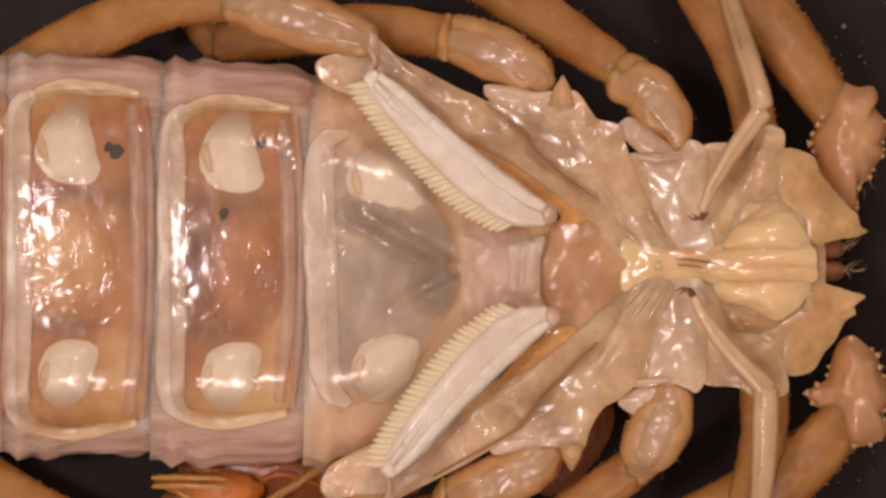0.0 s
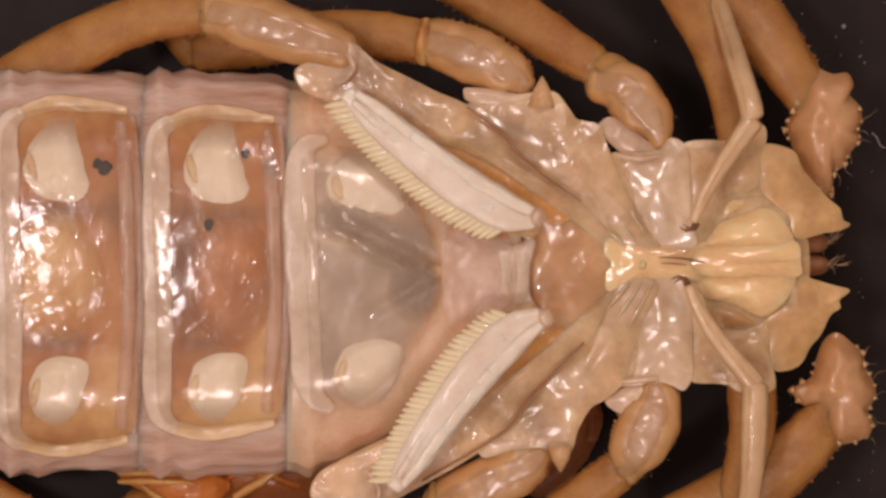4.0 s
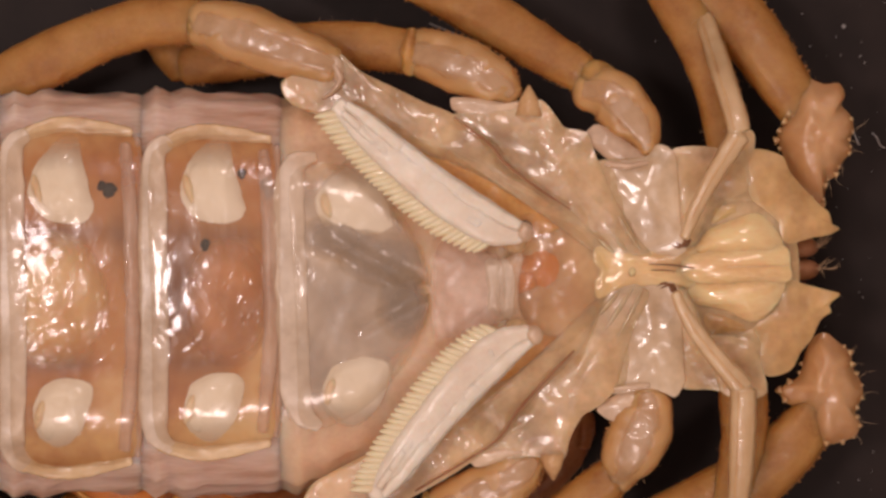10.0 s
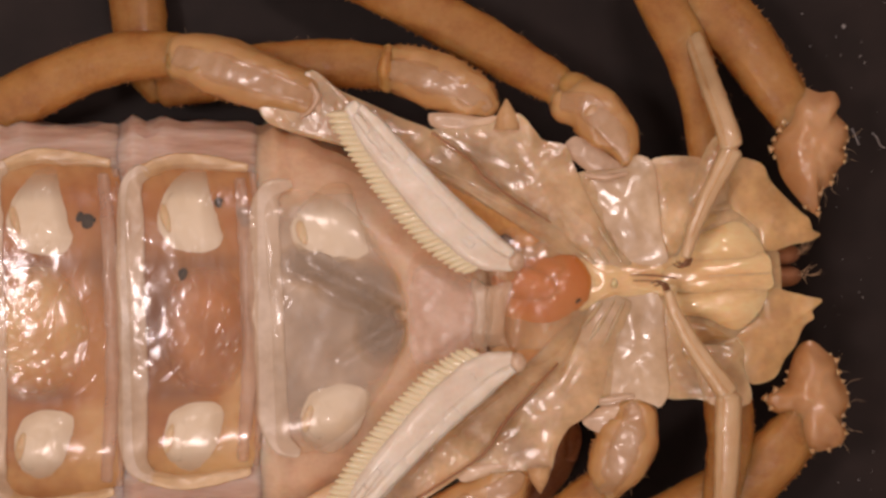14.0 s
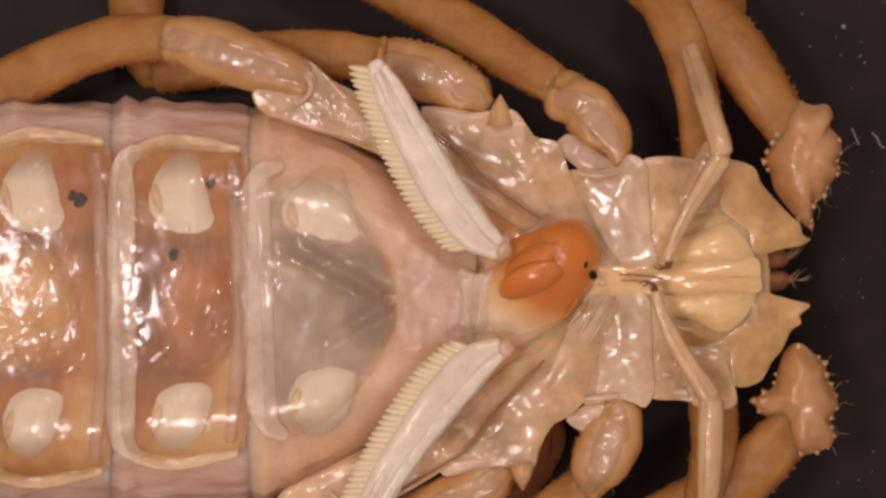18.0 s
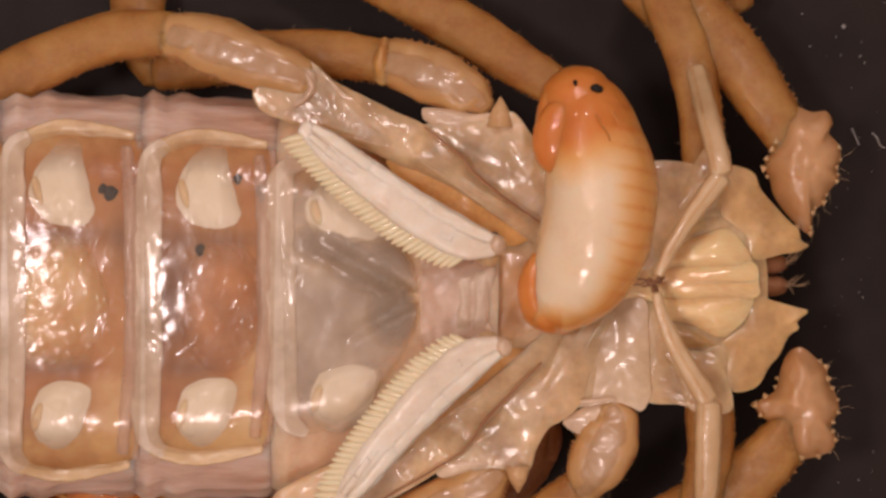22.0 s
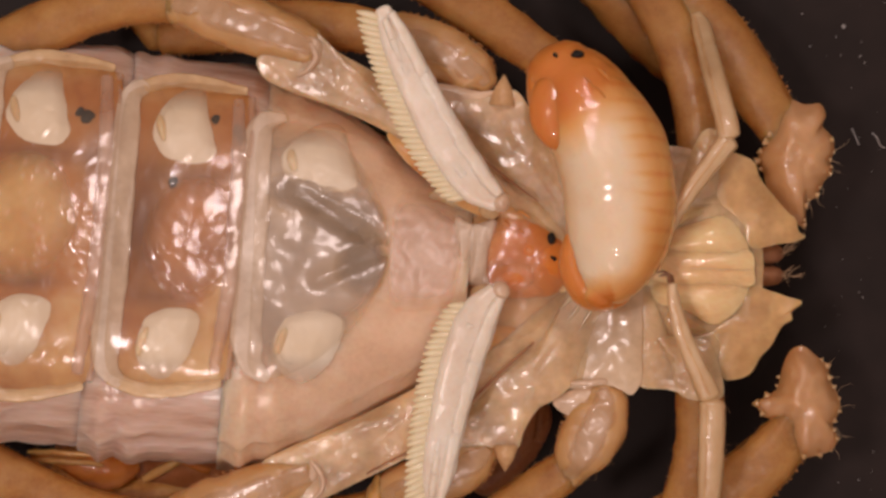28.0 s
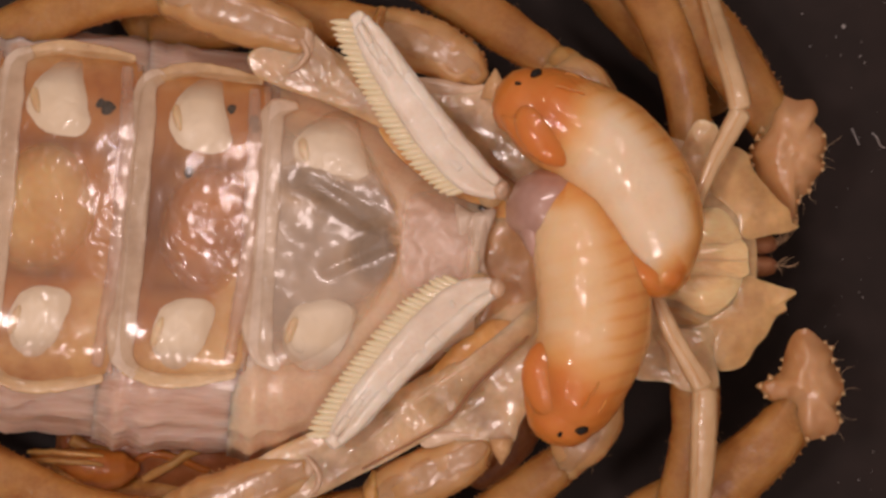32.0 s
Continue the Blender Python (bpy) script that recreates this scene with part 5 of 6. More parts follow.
    walk(segment_hind, rolled(segment_hind, [
    (0, -635.7, 121, 1.9), (0.5, -627.2, 125.7, 1.5), (1, -614.4, 128.5, 1.1), (1.5, -615.1, 116.8, 1.3), (2, -625.6, 122.7, 1.3),
    (2.5, -631, 119.6, 1.5), (3, -622.8, 119.3, 1.3), (3.5, -623.1, 114.1, 1.2), (5.5, -612.5, 116.8, 0.5), (6, -607.8, 122.4, 0.1),
    (6.5, -612.3, 116.7, -0.2), (7, -612.3, 106.2, -0), (7.5, -607.9, 101, -0.3), (8, -607.7, 104.9, -0.4), (8.5, -600.5, 101.6, -0),
    (9, -594, 103, 0), (9.5, -594, 101.6, 0.1), (10, -593.3, 102.3, 0.1), (10.5, -597, 101.9, 0.1), (11, -608.2, 105.9, 0.5),
    (11.5, -608.7, 96.1, 0.8), (12, -607.6, 100.5, 0.4), (12.5, -607.6, 96.4, -0.1), (13, -607.7, 93.6, 0.1), (13.5, -601.7, 92.8, -0.3),
    (14, -596.1, 90.2, -0.6), (14.5, -595, 81.5, -0.3), (16.5, -586.1, 72.2, -0.3), (17, -584.1, 73.2, -0.4), (17.5, -588.8, 88.1, -0.3),
    (18, -593.3, 98, 0.2), (18.5, -590.1, 93, 0.2), (19, -573.6, 93.8, 0.3), (19.5, -564.4, 98.5, 0.4), (20, -538, 101, 0.5),
    (20.5, -537.9, 103.5, 0.3), (21, -538.2, 104.9, 0.3), (21.5, -539.2, 105.5, 0.3), (22, -537.9, 105.8, 0.3), (22.5, -538, 108.2, 0.2),
    (23, -539.1, 107.3, 0.3), (23.5, -539.5, 111.7, 0), (24, -543.5, 125.1, -0.5), (24.5, -539, 138.9, -1.4), (25, -553.7, 147.7, -1.5),
    (25.5, -567.5, 153.6, -1.1), (27.5, -586.6, 179.1, -0.6), (28, -586.9, 173.3, -0.6), (28.5, -582, 178.9, -0.5), (29, -574.9, 186.6, -0.5),
    (29.5, -572.1, 190.8, -0.7), (30, -564.9, 196.1, -1.1), (30.5, -559.4, 197.6, -1.3), (31, -552.7, 196.1, -1.6), (31.5, -540.2, 192.9, -1.7),
    (32, -537.1, 188.6, -1.6)]))
    walk(segment_mid, rolled(segment_mid, [
    (0, -457.8, 138.1, 1.9), (0.5, -451.8, 143.3, 1.5), (1, -439.9, 146, 1.1), (1.5, -441.5, 135.3, 1.3), (2, -451.5, 139.5, 1.3),
    (2.5, -456, 137.3, 1.5), (3, -450.8, 139.1, 1.3), (3.5, -452, 136.3, 1.2), (5.5, -447.3, 137.6, 0.5), (6, -445.1, 140.5, 0.1),
    (6.5, -447.8, 138.6, -0.2), (7, -449.2, 129.9, -0), (7.5, -447.2, 124.2, -0.3), (8, -447.6, 126, -0.4), (8.5, -442, 125.5, -0),
    (9, -437, 126, 0), (9.5, -437.1, 124.4, 0.1), (10, -436.4, 125.8, 0.1), (10.5, -440, 125.1, 0.1), (11, -448.4, 129.7, 0.5),
    (11.5, -450.6, 121.3, 0.8), (12, -449.3, 125.3, 0.4), (12.5, -449.4, 120.9, -0.1), (13, -449.9, 118.9, 0.1), (13.5, -445.8, 115.7, -0.3),
    (14, -441.6, 112.9, -0.6), (14.5, -440.4, 106.5, -0.3), (16.5, -431.8, 98.1, -0.3), (17, -430.8, 98.6, -0.4), (17.5, -435.6, 114.9, -0.3),
    (18, -440, 122.4, 0.2), (18.5, -436.8, 118.5, 0.2), (19, -422.4, 119, 0.3), (19.5, -415.2, 123.6, 0.4), (20, -391.9, 125.5, 0.5),
    (20.5, -391.8, 126.7, 0.3), (21, -390.6, 128.2, 0.3), (21.5, -391.1, 128.9, 0.3), (22, -390.9, 128.9, 0.3), (22.5, -389.9, 130.3, 0.2),
    (23, -391.1, 129.3, 0.3), (23.5, -391.4, 132.4, 0), (24, -395.9, 141.6, -0.5), (24.5, -396.3, 149.6, -1.4), (25, -408.4, 156.7, -1.5),
    (25.5, -419.3, 163.4, -1.1), (27.5, -435.6, 184.6, -0.6), (28, -436.5, 179.6, -0.6), (28.5, -433, 184.2, -0.5), (29, -427.9, 191.4, -0.5),
    (29.5, -425.1, 195.9, -0.7), (30, -418.8, 199.7, -1.1), (30.5, -414, 202.3, -1.3), (31, -408.7, 201.1, -1.6), (31.5, -398.8, 198.3, -1.7),
    (32, -394.8, 195.7, -1.6)]))
    walk(segment_front, rolled(segment_front, [
    (0, -279.9, 155.3, 1.9), (0.5, -276.4, 161, 1.5), (1, -265.3, 163.4, 1.1), (1.5, -267.9, 153.8, 1.3), (2, -277.4, 156.3, 1.3),
    (2.5, -280.9, 155.1, 1.5), (3, -278.8, 159, 1.3), (3.5, -280.9, 158.4, 1.2), (5.5, -282.2, 158.4, 0.5), (6, -282.4, 158.6, 0.1),
    (6.5, -283.3, 160.5, -0.2), (7, -286.2, 153.6, -0), (7.5, -286.5, 147.4, -0.3), (8, -287.5, 147.2, -0.4), (8.5, -283.4, 149.4, -0),
    (9, -280, 149, 0), (9.5, -280.1, 147.3, 0.1), (10, -279.5, 149.3, 0.1), (10.5, -283, 148.3, 0.1), (11, -288.7, 153.4, 0.5),
    (11.5, -292.5, 146.4, 0.8), (12, -291.1, 150.2, 0.4), (12.5, -291.1, 145.3, -0.1), (13, -292.1, 144.2, 0.1), (13.5, -290, 138.6, -0.3),
    (14, -287.1, 135.6, -0.6), (14.5, -285.8, 131.5, -0.3), (16.5, -277.4, 124, -0.3), (17, -277.4, 124, -0.4), (17.5, -282.4, 141.7, -0.3),
    (18, -286.7, 146.8, 0.2), (18.5, -283.5, 144, 0.2), (19, -271.2, 144.2, 0.3), (19.5, -266.1, 148.8, 0.4), (20, -245.8, 150, 0.5),
    (20.5, -245.7, 149.8, 0.3), (21, -243.1, 151.6, 0.3), (21.5, -243, 152.3, 0.3), (22, -243.8, 152, 0.3), (22.5, -241.9, 152.5, 0.2),
    (23, -243, 151.4, 0.3), (23.5, -243.3, 153, 0), (24, -248.4, 158.1, -0.5), (24.5, -253.6, 160.3, -1.4), (25, -263.1, 165.8, -1.5),
    (25.5, -271, 173.1, -1.1), (27.5, -284.6, 190.2, -0.6), (28, -286.1, 186, -0.6), (28.5, -284, 189.5, -0.5), (29, -280.9, 196.2, -0.5),
    (29.5, -278.2, 201.1, -0.7), (30, -272.8, 203.4, -1.1), (30.5, -268.5, 207, -1.3), (31, -264.8, 206, -1.6), (31.5, -257.4, 203.7, -1.7),
    (32, -252.5, 202.9, -1.6)]))
    walk(genital_plate, plan(genital_plate, [
    (0, 124.4, 30, 0.2), (0.5, 119.9, 31.3, 2.5), (1, 130.9, 29.9, 2.7), (1.5, 133, 26.5, 2.6), (2, 130.5, 29.5, 1.6),
    (2.5, 126.9, 27.7, 1.2), (3, 135, 31.2, 1), (3.5, 135.6, 29.2, 1.1), (5.5, 136.7, 24.8, 0.6), (6, 138.5, 24.6, 0.1),
    (6.5, 139, 22.5, -1.1), (7, 140.7, 16.3, -0.7), (7.5, 141.3, 9.6, -2.1), (8, 137.1, 11.8, 0.8), (8.5, 140.4, 15.4, -0.6),
    (9, 139.3, 15.3, 0), (9.5, 137, 14.6, -0), (10, 133.2, 17.1, 1.2), (10.5, 136.9, 17.3, -0.1), (11, 138.3, 19, -0.8),
    (11.5, 138.4, 12.3, -1.6), (12, 138.1, 12.8, -1.9), (12.5, 142, 4.9, -0.9), (13, 141.4, 3.3, -1.5), (13.5, 142.9, -1.7, -2.4),
    (14, 149.3, -7.3, -4.4), (14.5, 153.9, -10.1, -5), (16.5, 153.1, -17.8, -4), (17, 153.1, -17.8, -4.3), (17.5, 150, -3, -4.4),
    (18, 144.4, 8.1, -2.2), (18.5, 144.2, 6.1, -2.3), (19, 144.2, 5.1, -1.7), (19.5, 144.8, 10.6, -1.6), (20, 157.6, 11.8, 0),
    (20.5, 151.7, 13.5, 0.1), (21, 147, 13.6, 0.4), (21.5, 144.6, 14.4, -0.1), (22, 140.9, 14.6, 0), (22.5, 137.8, 13.4, 0.1),
    (23, 136.9, 13.3, 0.2), (23.5, 138, 14, -0.5), (24, 143.4, 15.4, 0), (24.5, 145, 14.3, 1.9), (25, 146.5, 19.8, 1.7),
    (25.5, 149.1, 31.4, -1.4), (27.5, 142.5, 63.7, -1.7), (28, 146.5, 57.6, -1.3), (28.5, 149.4, 66.1, -2.7), (29, 148, 74.3, -2.1),
    (29.5, 147.6, 78.8, -1.1), (30, 150.6, 79.4, -1.9), (30.5, 150.1, 80, -1.6), (31, 153.7, 75.5, -3.9), (31.5, 158.2, 72.1, -2.8),
    (32, 158.7, 67.4, -3.8)]))
    walk(comb_a, plan(comb_a, [
    (0, 122.6, 29.4, -2.3), (0.5, 118.2, 30.7, -1.3), (0.8, 124.8, 29.9, -4.8), (1.2, 129.9, 28, -17.6), (1.6, 130.5, 26.5, -19.1),
    (2, 128.5, 28.9, -21.8), (2.4, 125.6, 27.5, 5.1), (2.8, 129.8, 29.2, -1.5), (3.2, 133.5, 29.8, -6.8), (3.5, 134, 28.6, 1.1),
    (5.5, 135.1, 24.3, -0.6), (5.8, 136.1, 24.1, -9.4), (6, 136.8, 24, -15), (6.2, 137, 23.3, -8.5), (6.6, 137.6, 20.9, -9.2),
    (7, 139, 16, -15.4), (7.4, 139.6, 10.8, -0.1), (8, 135.7, 11.7, 1.2), (8.5, 138.9, 15.2, 1), (9, 137.8, 15.1, 0),
    (9.5, 135.5, 14.4, -0.8), (10, 131.8, 16.9, -1), (10.5, 135.5, 17.1, 0.2), (11, 137, 18.8, -6.3), (11.3, 137, 14.8, -16.2),
    (11.6, 136.9, 12.3, -15.7), (12, 136.8, 12.7, -5.4), (12.5, 140.7, 4.9, -15.6), (13, 140.1, 3.5, -19.7), (13.5, 141.7, -1.5, -3.8),
    (14, 148, -7, -11.4), (14.5, 152.7, -9.7, -15.3), (16.5, 152, -17.3, -13), (17, 152, -17.3, -13.5), (17.5, 149, -2.8, -29.2),
    (18, 143.4, 8.1, -22), (18.5, 143.3, 6.2, -19.2), (19, 143.2, 5.2, -15.6), (19.5, 143.8, 10.6, -13.2), (20, 156.5, 11.9, -0.1),
    (20.5, 150.8, 13.6, 1.4), (21, 146.1, 13.6, 2.7), (22, 140, 14.6, 3.1), (23, 136.1, 13.3, 3.3), (24, 142.5, 15.5, 4.9),
    (24.4, 143.8, 14.5, 6.3), (24.8, 145, 17.5, -11.8), (25.2, 146.6, 24.2, -2.7), (25.5, 148.1, 31, -12.8), (27.5, 141.7, 62.7, -9.2),
    (28, 145.6, 56.7, -21.7), (28.5, 148.5, 65.1, -20.8), (29, 147.1, 73.2, -16.3), (29.5, 146.7, 77.6, -13.8), (30, 149.8, 78.3, -12),
    (30.5, 149.3, 78.8, -8.9), (31, 152.8, 74.4, -13), (31.5, 157.4, 71, -12.9), (32, 157.8, 66.3, -14.2)]))
    walk(comb_b, plan(comb_b, [
    (0, 133.8, -129.1, 1.7), (0.4, 135.4, -128.3, 2.1), (0.8, 142.4, -127.1, 5.8), (1.2, 147.5, -127.7, 33.5), (1.6, 147.6, -129.2, 21.7),
    (2, 143.4, -128, 11.9), (2.4, 139.7, -129.9, -4.2), (2.8, 143.4, -128.3, 14.6), (3.2, 146.9, -127.5, -3.7), (3.5, 147.5, -128.3, 4),
    (5.5, 147, -131.3, 6.8), (6, 147.4, -132, 15.2), (6.5, 144.6, -133.5, 8.2), (7, 147.5, -139.8, 11), (7.5, 144.5, -148.5, -5.1),
    (8, 148.4, -146.4, 6), (8.5, 147.8, -145.3, -1.8), (9, 148.4, -143.4, 0), (9.5, 146, -144.1, 1), (10, 145.9, -143.7, 1.5),
    (10.5, 145.8, -143.5, -0.9), (11, 145.2, -138.2, 2.8), (11.2, 144.3, -141.2, 26.5), (11.5, 143, -145.7, -1), (12, 142, -146.2, -4.1),
    (12.5, 148.5, -151.3, 13.1), (12.8, 147.2, -152.2, 30), (13, 146.3, -152.7, 7.1), (13.5, 145.7, -160.4, -5.9), (14, 146.4, -165.6, -3.6),
    (14.5, 149.3, -170.2, -5.7), (16.5, 151.6, -177.8, -5.9), (17, 150.6, -177.8, -6.6), (17.5, 147.3, -158.7, -1.2), (18, 148, -150.4, 6.5),
    (18.5, 147.5, -156.3, -0.6), (19, 149.2, -158.3, -2.8), (19.5, 150.4, -154.4, -3.7), (20, 167.1, -145.2, -0.6), (20.5, 161.7, -144.9, -0),
    (21, 157.8, -143.8, 0.7), (21.5, 153.9, -143.1, 0.5), (22, 150.6, -142.9, 0.6), (22.5, 147.6, -142.5, 0), (23, 147.1, -142.7, 0.6),
    (23.5, 146.2, -143, -0.2), (24, 153, -142, -3.2), (24.5, 159.5, -138.6, 18.7), (24.8, 160, -135.3, 33.1), (25, 160.4, -133, 25.1),
    (25.5, 154.8, -126.7, 7.9), (27.5, 147.5, -94.8, 8.8), (28, 152.1, -92.6, 31.9), (28.5, 151.3, -87.6, 10.1), (29, 151.7, -81.7, 10.3),
    (29.5, 154.2, -79.6, 10.7), (30, 155, -81, 11.4), (30.5, 155.5, -82, 10.6), (31, 152.7, -81.6, 10.4), (31.5, 160.3, -86.8, 3.6),
    (32, 157.9, -90.2, 1.9)]))
    walk(leg_4a, plan(leg_4a, [
    (0, -213, 352.2, 2.5), (0.5, -211.6, 355.1, 2.1), (1, -212.6, 348.6, 1.8), (1.5, -213, 348.7, 2.4), (2, -210.8, 352, 1.8),
    (2.5, -210.8, 354, 1.6), (3, -209.7, 348.7, 1.9), (3.5, -211.7, 345.9, 2.2), (5.5, -212.2, 341.4, 2.4), (6, -213.9, 335.7, 2.5),
    (6.5, -213.5, 332.7, 1.4), (7, -213.1, 331.4, 1.2), (7.5, -212.1, 328.2, 0.6), (8, -211.1, 329.4, 0.5), (8.5, -209.2, 336.2, -0.1),
    (9, -210.4, 337.4, 0), (9.5, -210.6, 339, -0.3), (10, -211.7, 341.1, -0.3), (10.5, -210.4, 342, -0.4), (11, -213.7, 334.2, 1.2),
    (11.5, -213.8, 328.5, 1.3), (12, -214, 327.8, 0.5), (12.5, -212.7, 321, 0.1), (13, -213, 322.8, 0.4), (13.5, -210.7, 318.6, -0.5),
    (14, -208, 317.3, -1), (14.5, -207.7, 313.5, -1.2), (16.5, -199.6, 316, -1.8), (17, -199.6, 316, -2.1), (17.5, -205.6, 323.1, -0.3),
    (18, -209, 331.3, 1.1), (18.5, -206.6, 330.3, 0.2), (19, -205.2, 329.2, 0.2), (19.5, -207.1, 330.6, 0.5), (20, -205.9, 330.5, 0.7),
    (20.5, -209.1, 330.3, 0.7), (21, -209.7, 331.7, 0.6), (21.5, -209.2, 332.5, 0.5), (22, -210.3, 333.7, 0.8), (22.5, -210.3, 334.1, 0.4),
    (23, -210.3, 333.1, 0.5), (23.5, -210.2, 336.2, 0.8), (24, -210.8, 332.8, 1.3), (24.5, -211.5, 334, 1.1), (25, -211.4, 338.2, 1.4),
    (25.5, -210.6, 338.1, 2.2), (27.5, -211.1, 332.7, 2.2), (28, -209.5, 335.6, 2.1), (28.5, -208.8, 338.1, 2), (29, -208, 342, 2.2),
    (29.5, -205.5, 345.2, 1.9), (30, -204.1, 349.3, 1.7), (30.5, -202.3, 351, 1.7), (31, -202.8, 352.2, 1.2), (31.5, -206, 348.4, 1.6),
    (32, -207.8, 346, 2.1)]))
    walk(leg_1a, plan(leg_1a, [(0, 528.5, 122.5, 2), (3, 528.5, 122.5, 1), (9, 528.5, 122.5, 0), (12, 528.5, 122.5, -2), (14.5, 528.5, 122.5, -5), (17, 528.5, 122.5, -6), (20, 528.5, 122.5, -6.5), (24, 528.5, 122.5, -7), (25.5, 528.5, 122.5, -5), (27.5, 528.5, 122.5, 0), (32, 528.5, 122.5, 0)]))
    walk(leg_4b, plan(leg_4b, [(0, -145.5, -464, 0), (24, -145.5, -464, 0), (25.5, -152, -448, -2), (27.5, -166, -418, -4), (32, -166, -416, -4)]))
    walk(tarsus_a, plan(tarsus_a, [
    (0, 508, 245.7, -1.4), (0.5, 508.1, 245.9, -1), (1, 505.9, 238.8, -3.4), (1.5, 515.9, 244.8, -0.3), (2, 506.3, 247.9, -0.6),
    (2.5, 506.6, 250.2, -0.6), (3, 535.8, 224.9, -5), (3.5, 528.8, 223.1, -3.6), (5.5, 526.3, 212.3, -1.3), (6, 521.6, 209.8, -1.4),
    (6.5, 525.6, 210.8, -0.4), (7, 529.2, 205.8, 2.7), (7.5, 534.4, 211.9, 0.9), (8, 532.6, 207.7, 1.9), (8.5, 528.8, 208.5, 0.8),
    (9, 529.2, 208.6, 0), (9.5, 526.4, 207.3, -0.1), (10, 527, 207.1, -0.7), (10.5, 526.5, 206.7, -0.2), (11, 533.9, 213.8, 0.3),
    (11.5, 528.3, 203.2, 2.5), (12, 530.5, 201.7, 2.4), (12.5, 537.1, 200.6, 4.2), (13, 536.6, 198.8, 2.4), (13.5, 546.5, 203.2, 3.3),
    (14, 551.5, 196.3, 2.6), (14.5, 553.3, 191.7, 2.6), (16.5, 554.1, 179.4, 2.1), (17, 554.1, 179.4, 1.9), (17.5, 550.8, 178.6, 0.8),
    (18, 548.3, 187.3, -0.7), (18.5, 548.7, 187.3, -0.8), (19, 550.9, 186.7, 0.5), (19.5, 552.5, 182.9, -0.7), (20, 556, 162.3, -4.4),
    (20.5, 553.1, 161.6, -4.3), (21, 551.3, 162.2, -3.9), (21.5, 548.8, 163.1, -3.7), (22, 548.1, 162.5, -3.9), (22.5, 548, 162.9, -3.9),
    (23, 545.3, 163.7, -3.4), (23.5, 545.1, 163.4, -3.5), (24, 550.6, 170.1, -4.3), (24.5, 549.1, 165.2, -4.9), (25, 546.6, 171.5, -4.1),
    (25.5, 549.3, 190.3, -3.2), (27.5, 554.6, 208.6, -2.2), (28, 559, 203.8, -2.4), (28.5, 561.9, 210.8, -1.8), (29, 563.3, 215.5, -1.5),
    (29.5, 571.7, 222, -0.7), (30, 576.6, 229, 0.8), (30.5, 580.7, 232.9, 1), (31, 584.3, 233, 2.3), (31.5, 592, 241.7, 5.8),
    (32, 591.1, 239.2, 5.7)]))
    walk(tarsus_b, plan(tarsus_b, [
    (0, 564.5, -224, 4.4), (0.5, 564.6, -223.8, 3.2), (1, 563.9, -225.6, 2.5), (1.5, 564.3, -225.5, 6.2), (2, 563.6, -225.9, 5.1),
    (2.5, 563, -225.1, 5.1), (3, 567.7, -224.6, 2.9), (3.5, 570, -223.8, -0.8), (5.5, 565.1, -225.8, -1.2), (6, 566.7, -226.5, 0.9),
    (6.5, 565.9, -226.4, 2.4), (7, 569.7, -225.2, 0.5), (7.5, 567.2, -223.8, -2), (8, 568.4, -223.3, -1.4), (8.5, 566.1, -224.3, -0.9),
    (9, 566.8, -224.2, 0), (9.5, 565.6, -223.9, -0.6), (10, 564.6, -222.1, -0.6), (10.5, 563.4, -222.6, -0.9), (11, 568.6, -224.1, -3.7),
    (11.5, 568.8, -225.2, -3.3), (12, 567.3, -225.9, -4.1), (12.5, 564.3, -223.3, -5.9), (13, 567, -223.1, -6), (13.5, 566.3, -222.1, -7.6),
    (14, 566.8, -218.7, -6.9), (14.5, 566.8, -216.8, -6.4), (16.5, 562.2, -214.5, -6.1), (17, 562.2, -214.5, -5.6), (17.5, 563.4, -220.8, -6.7),
    (18, 562.3, -222.3, -8.3), (18.5, 563.5, -220.4, -7.2), (19, 562.5, -218.5, -6.7), (19.5, 564, -222.2, -7.2), (20, 565.3, -222, -8.7),
    (20.5, 562.9, -221.2, -9.4), (21, 563, -220.6, -9.5), (21.5, 564.2, -220.6, -9.4), (22, 563.9, -219.7, -9.4), (22.5, 563.9, -219.3, -9.6),
    (23, 563.7, -220.4, -9.9), (23.5, 563.5, -220.7, -10.8), (24, 565.2, -220, -12.8), (24.5, 566.1, -219.8, -13.5), (25, 567.6, -221.2, -12.1),
    (25.5, 570, -224.5, -11.2), (27.5, 584.5, -238.7, -12.8), (28, 586.5, -238.7, -13.9), (28.5, 586.6, -237.9, -13.5), (29, 588.2, -239.1, -13.1),
    (29.5, 588.2, -241.1, -13.1), (30, 586.6, -238.3, -13.5), (30.5, 586.5, -237.6, -12.2), (31, 585.1, -234.6, -11.3), (31.5, 582.5, -235.3, -10.4),
    (32, 581.3, -233.9, -8.4)]))
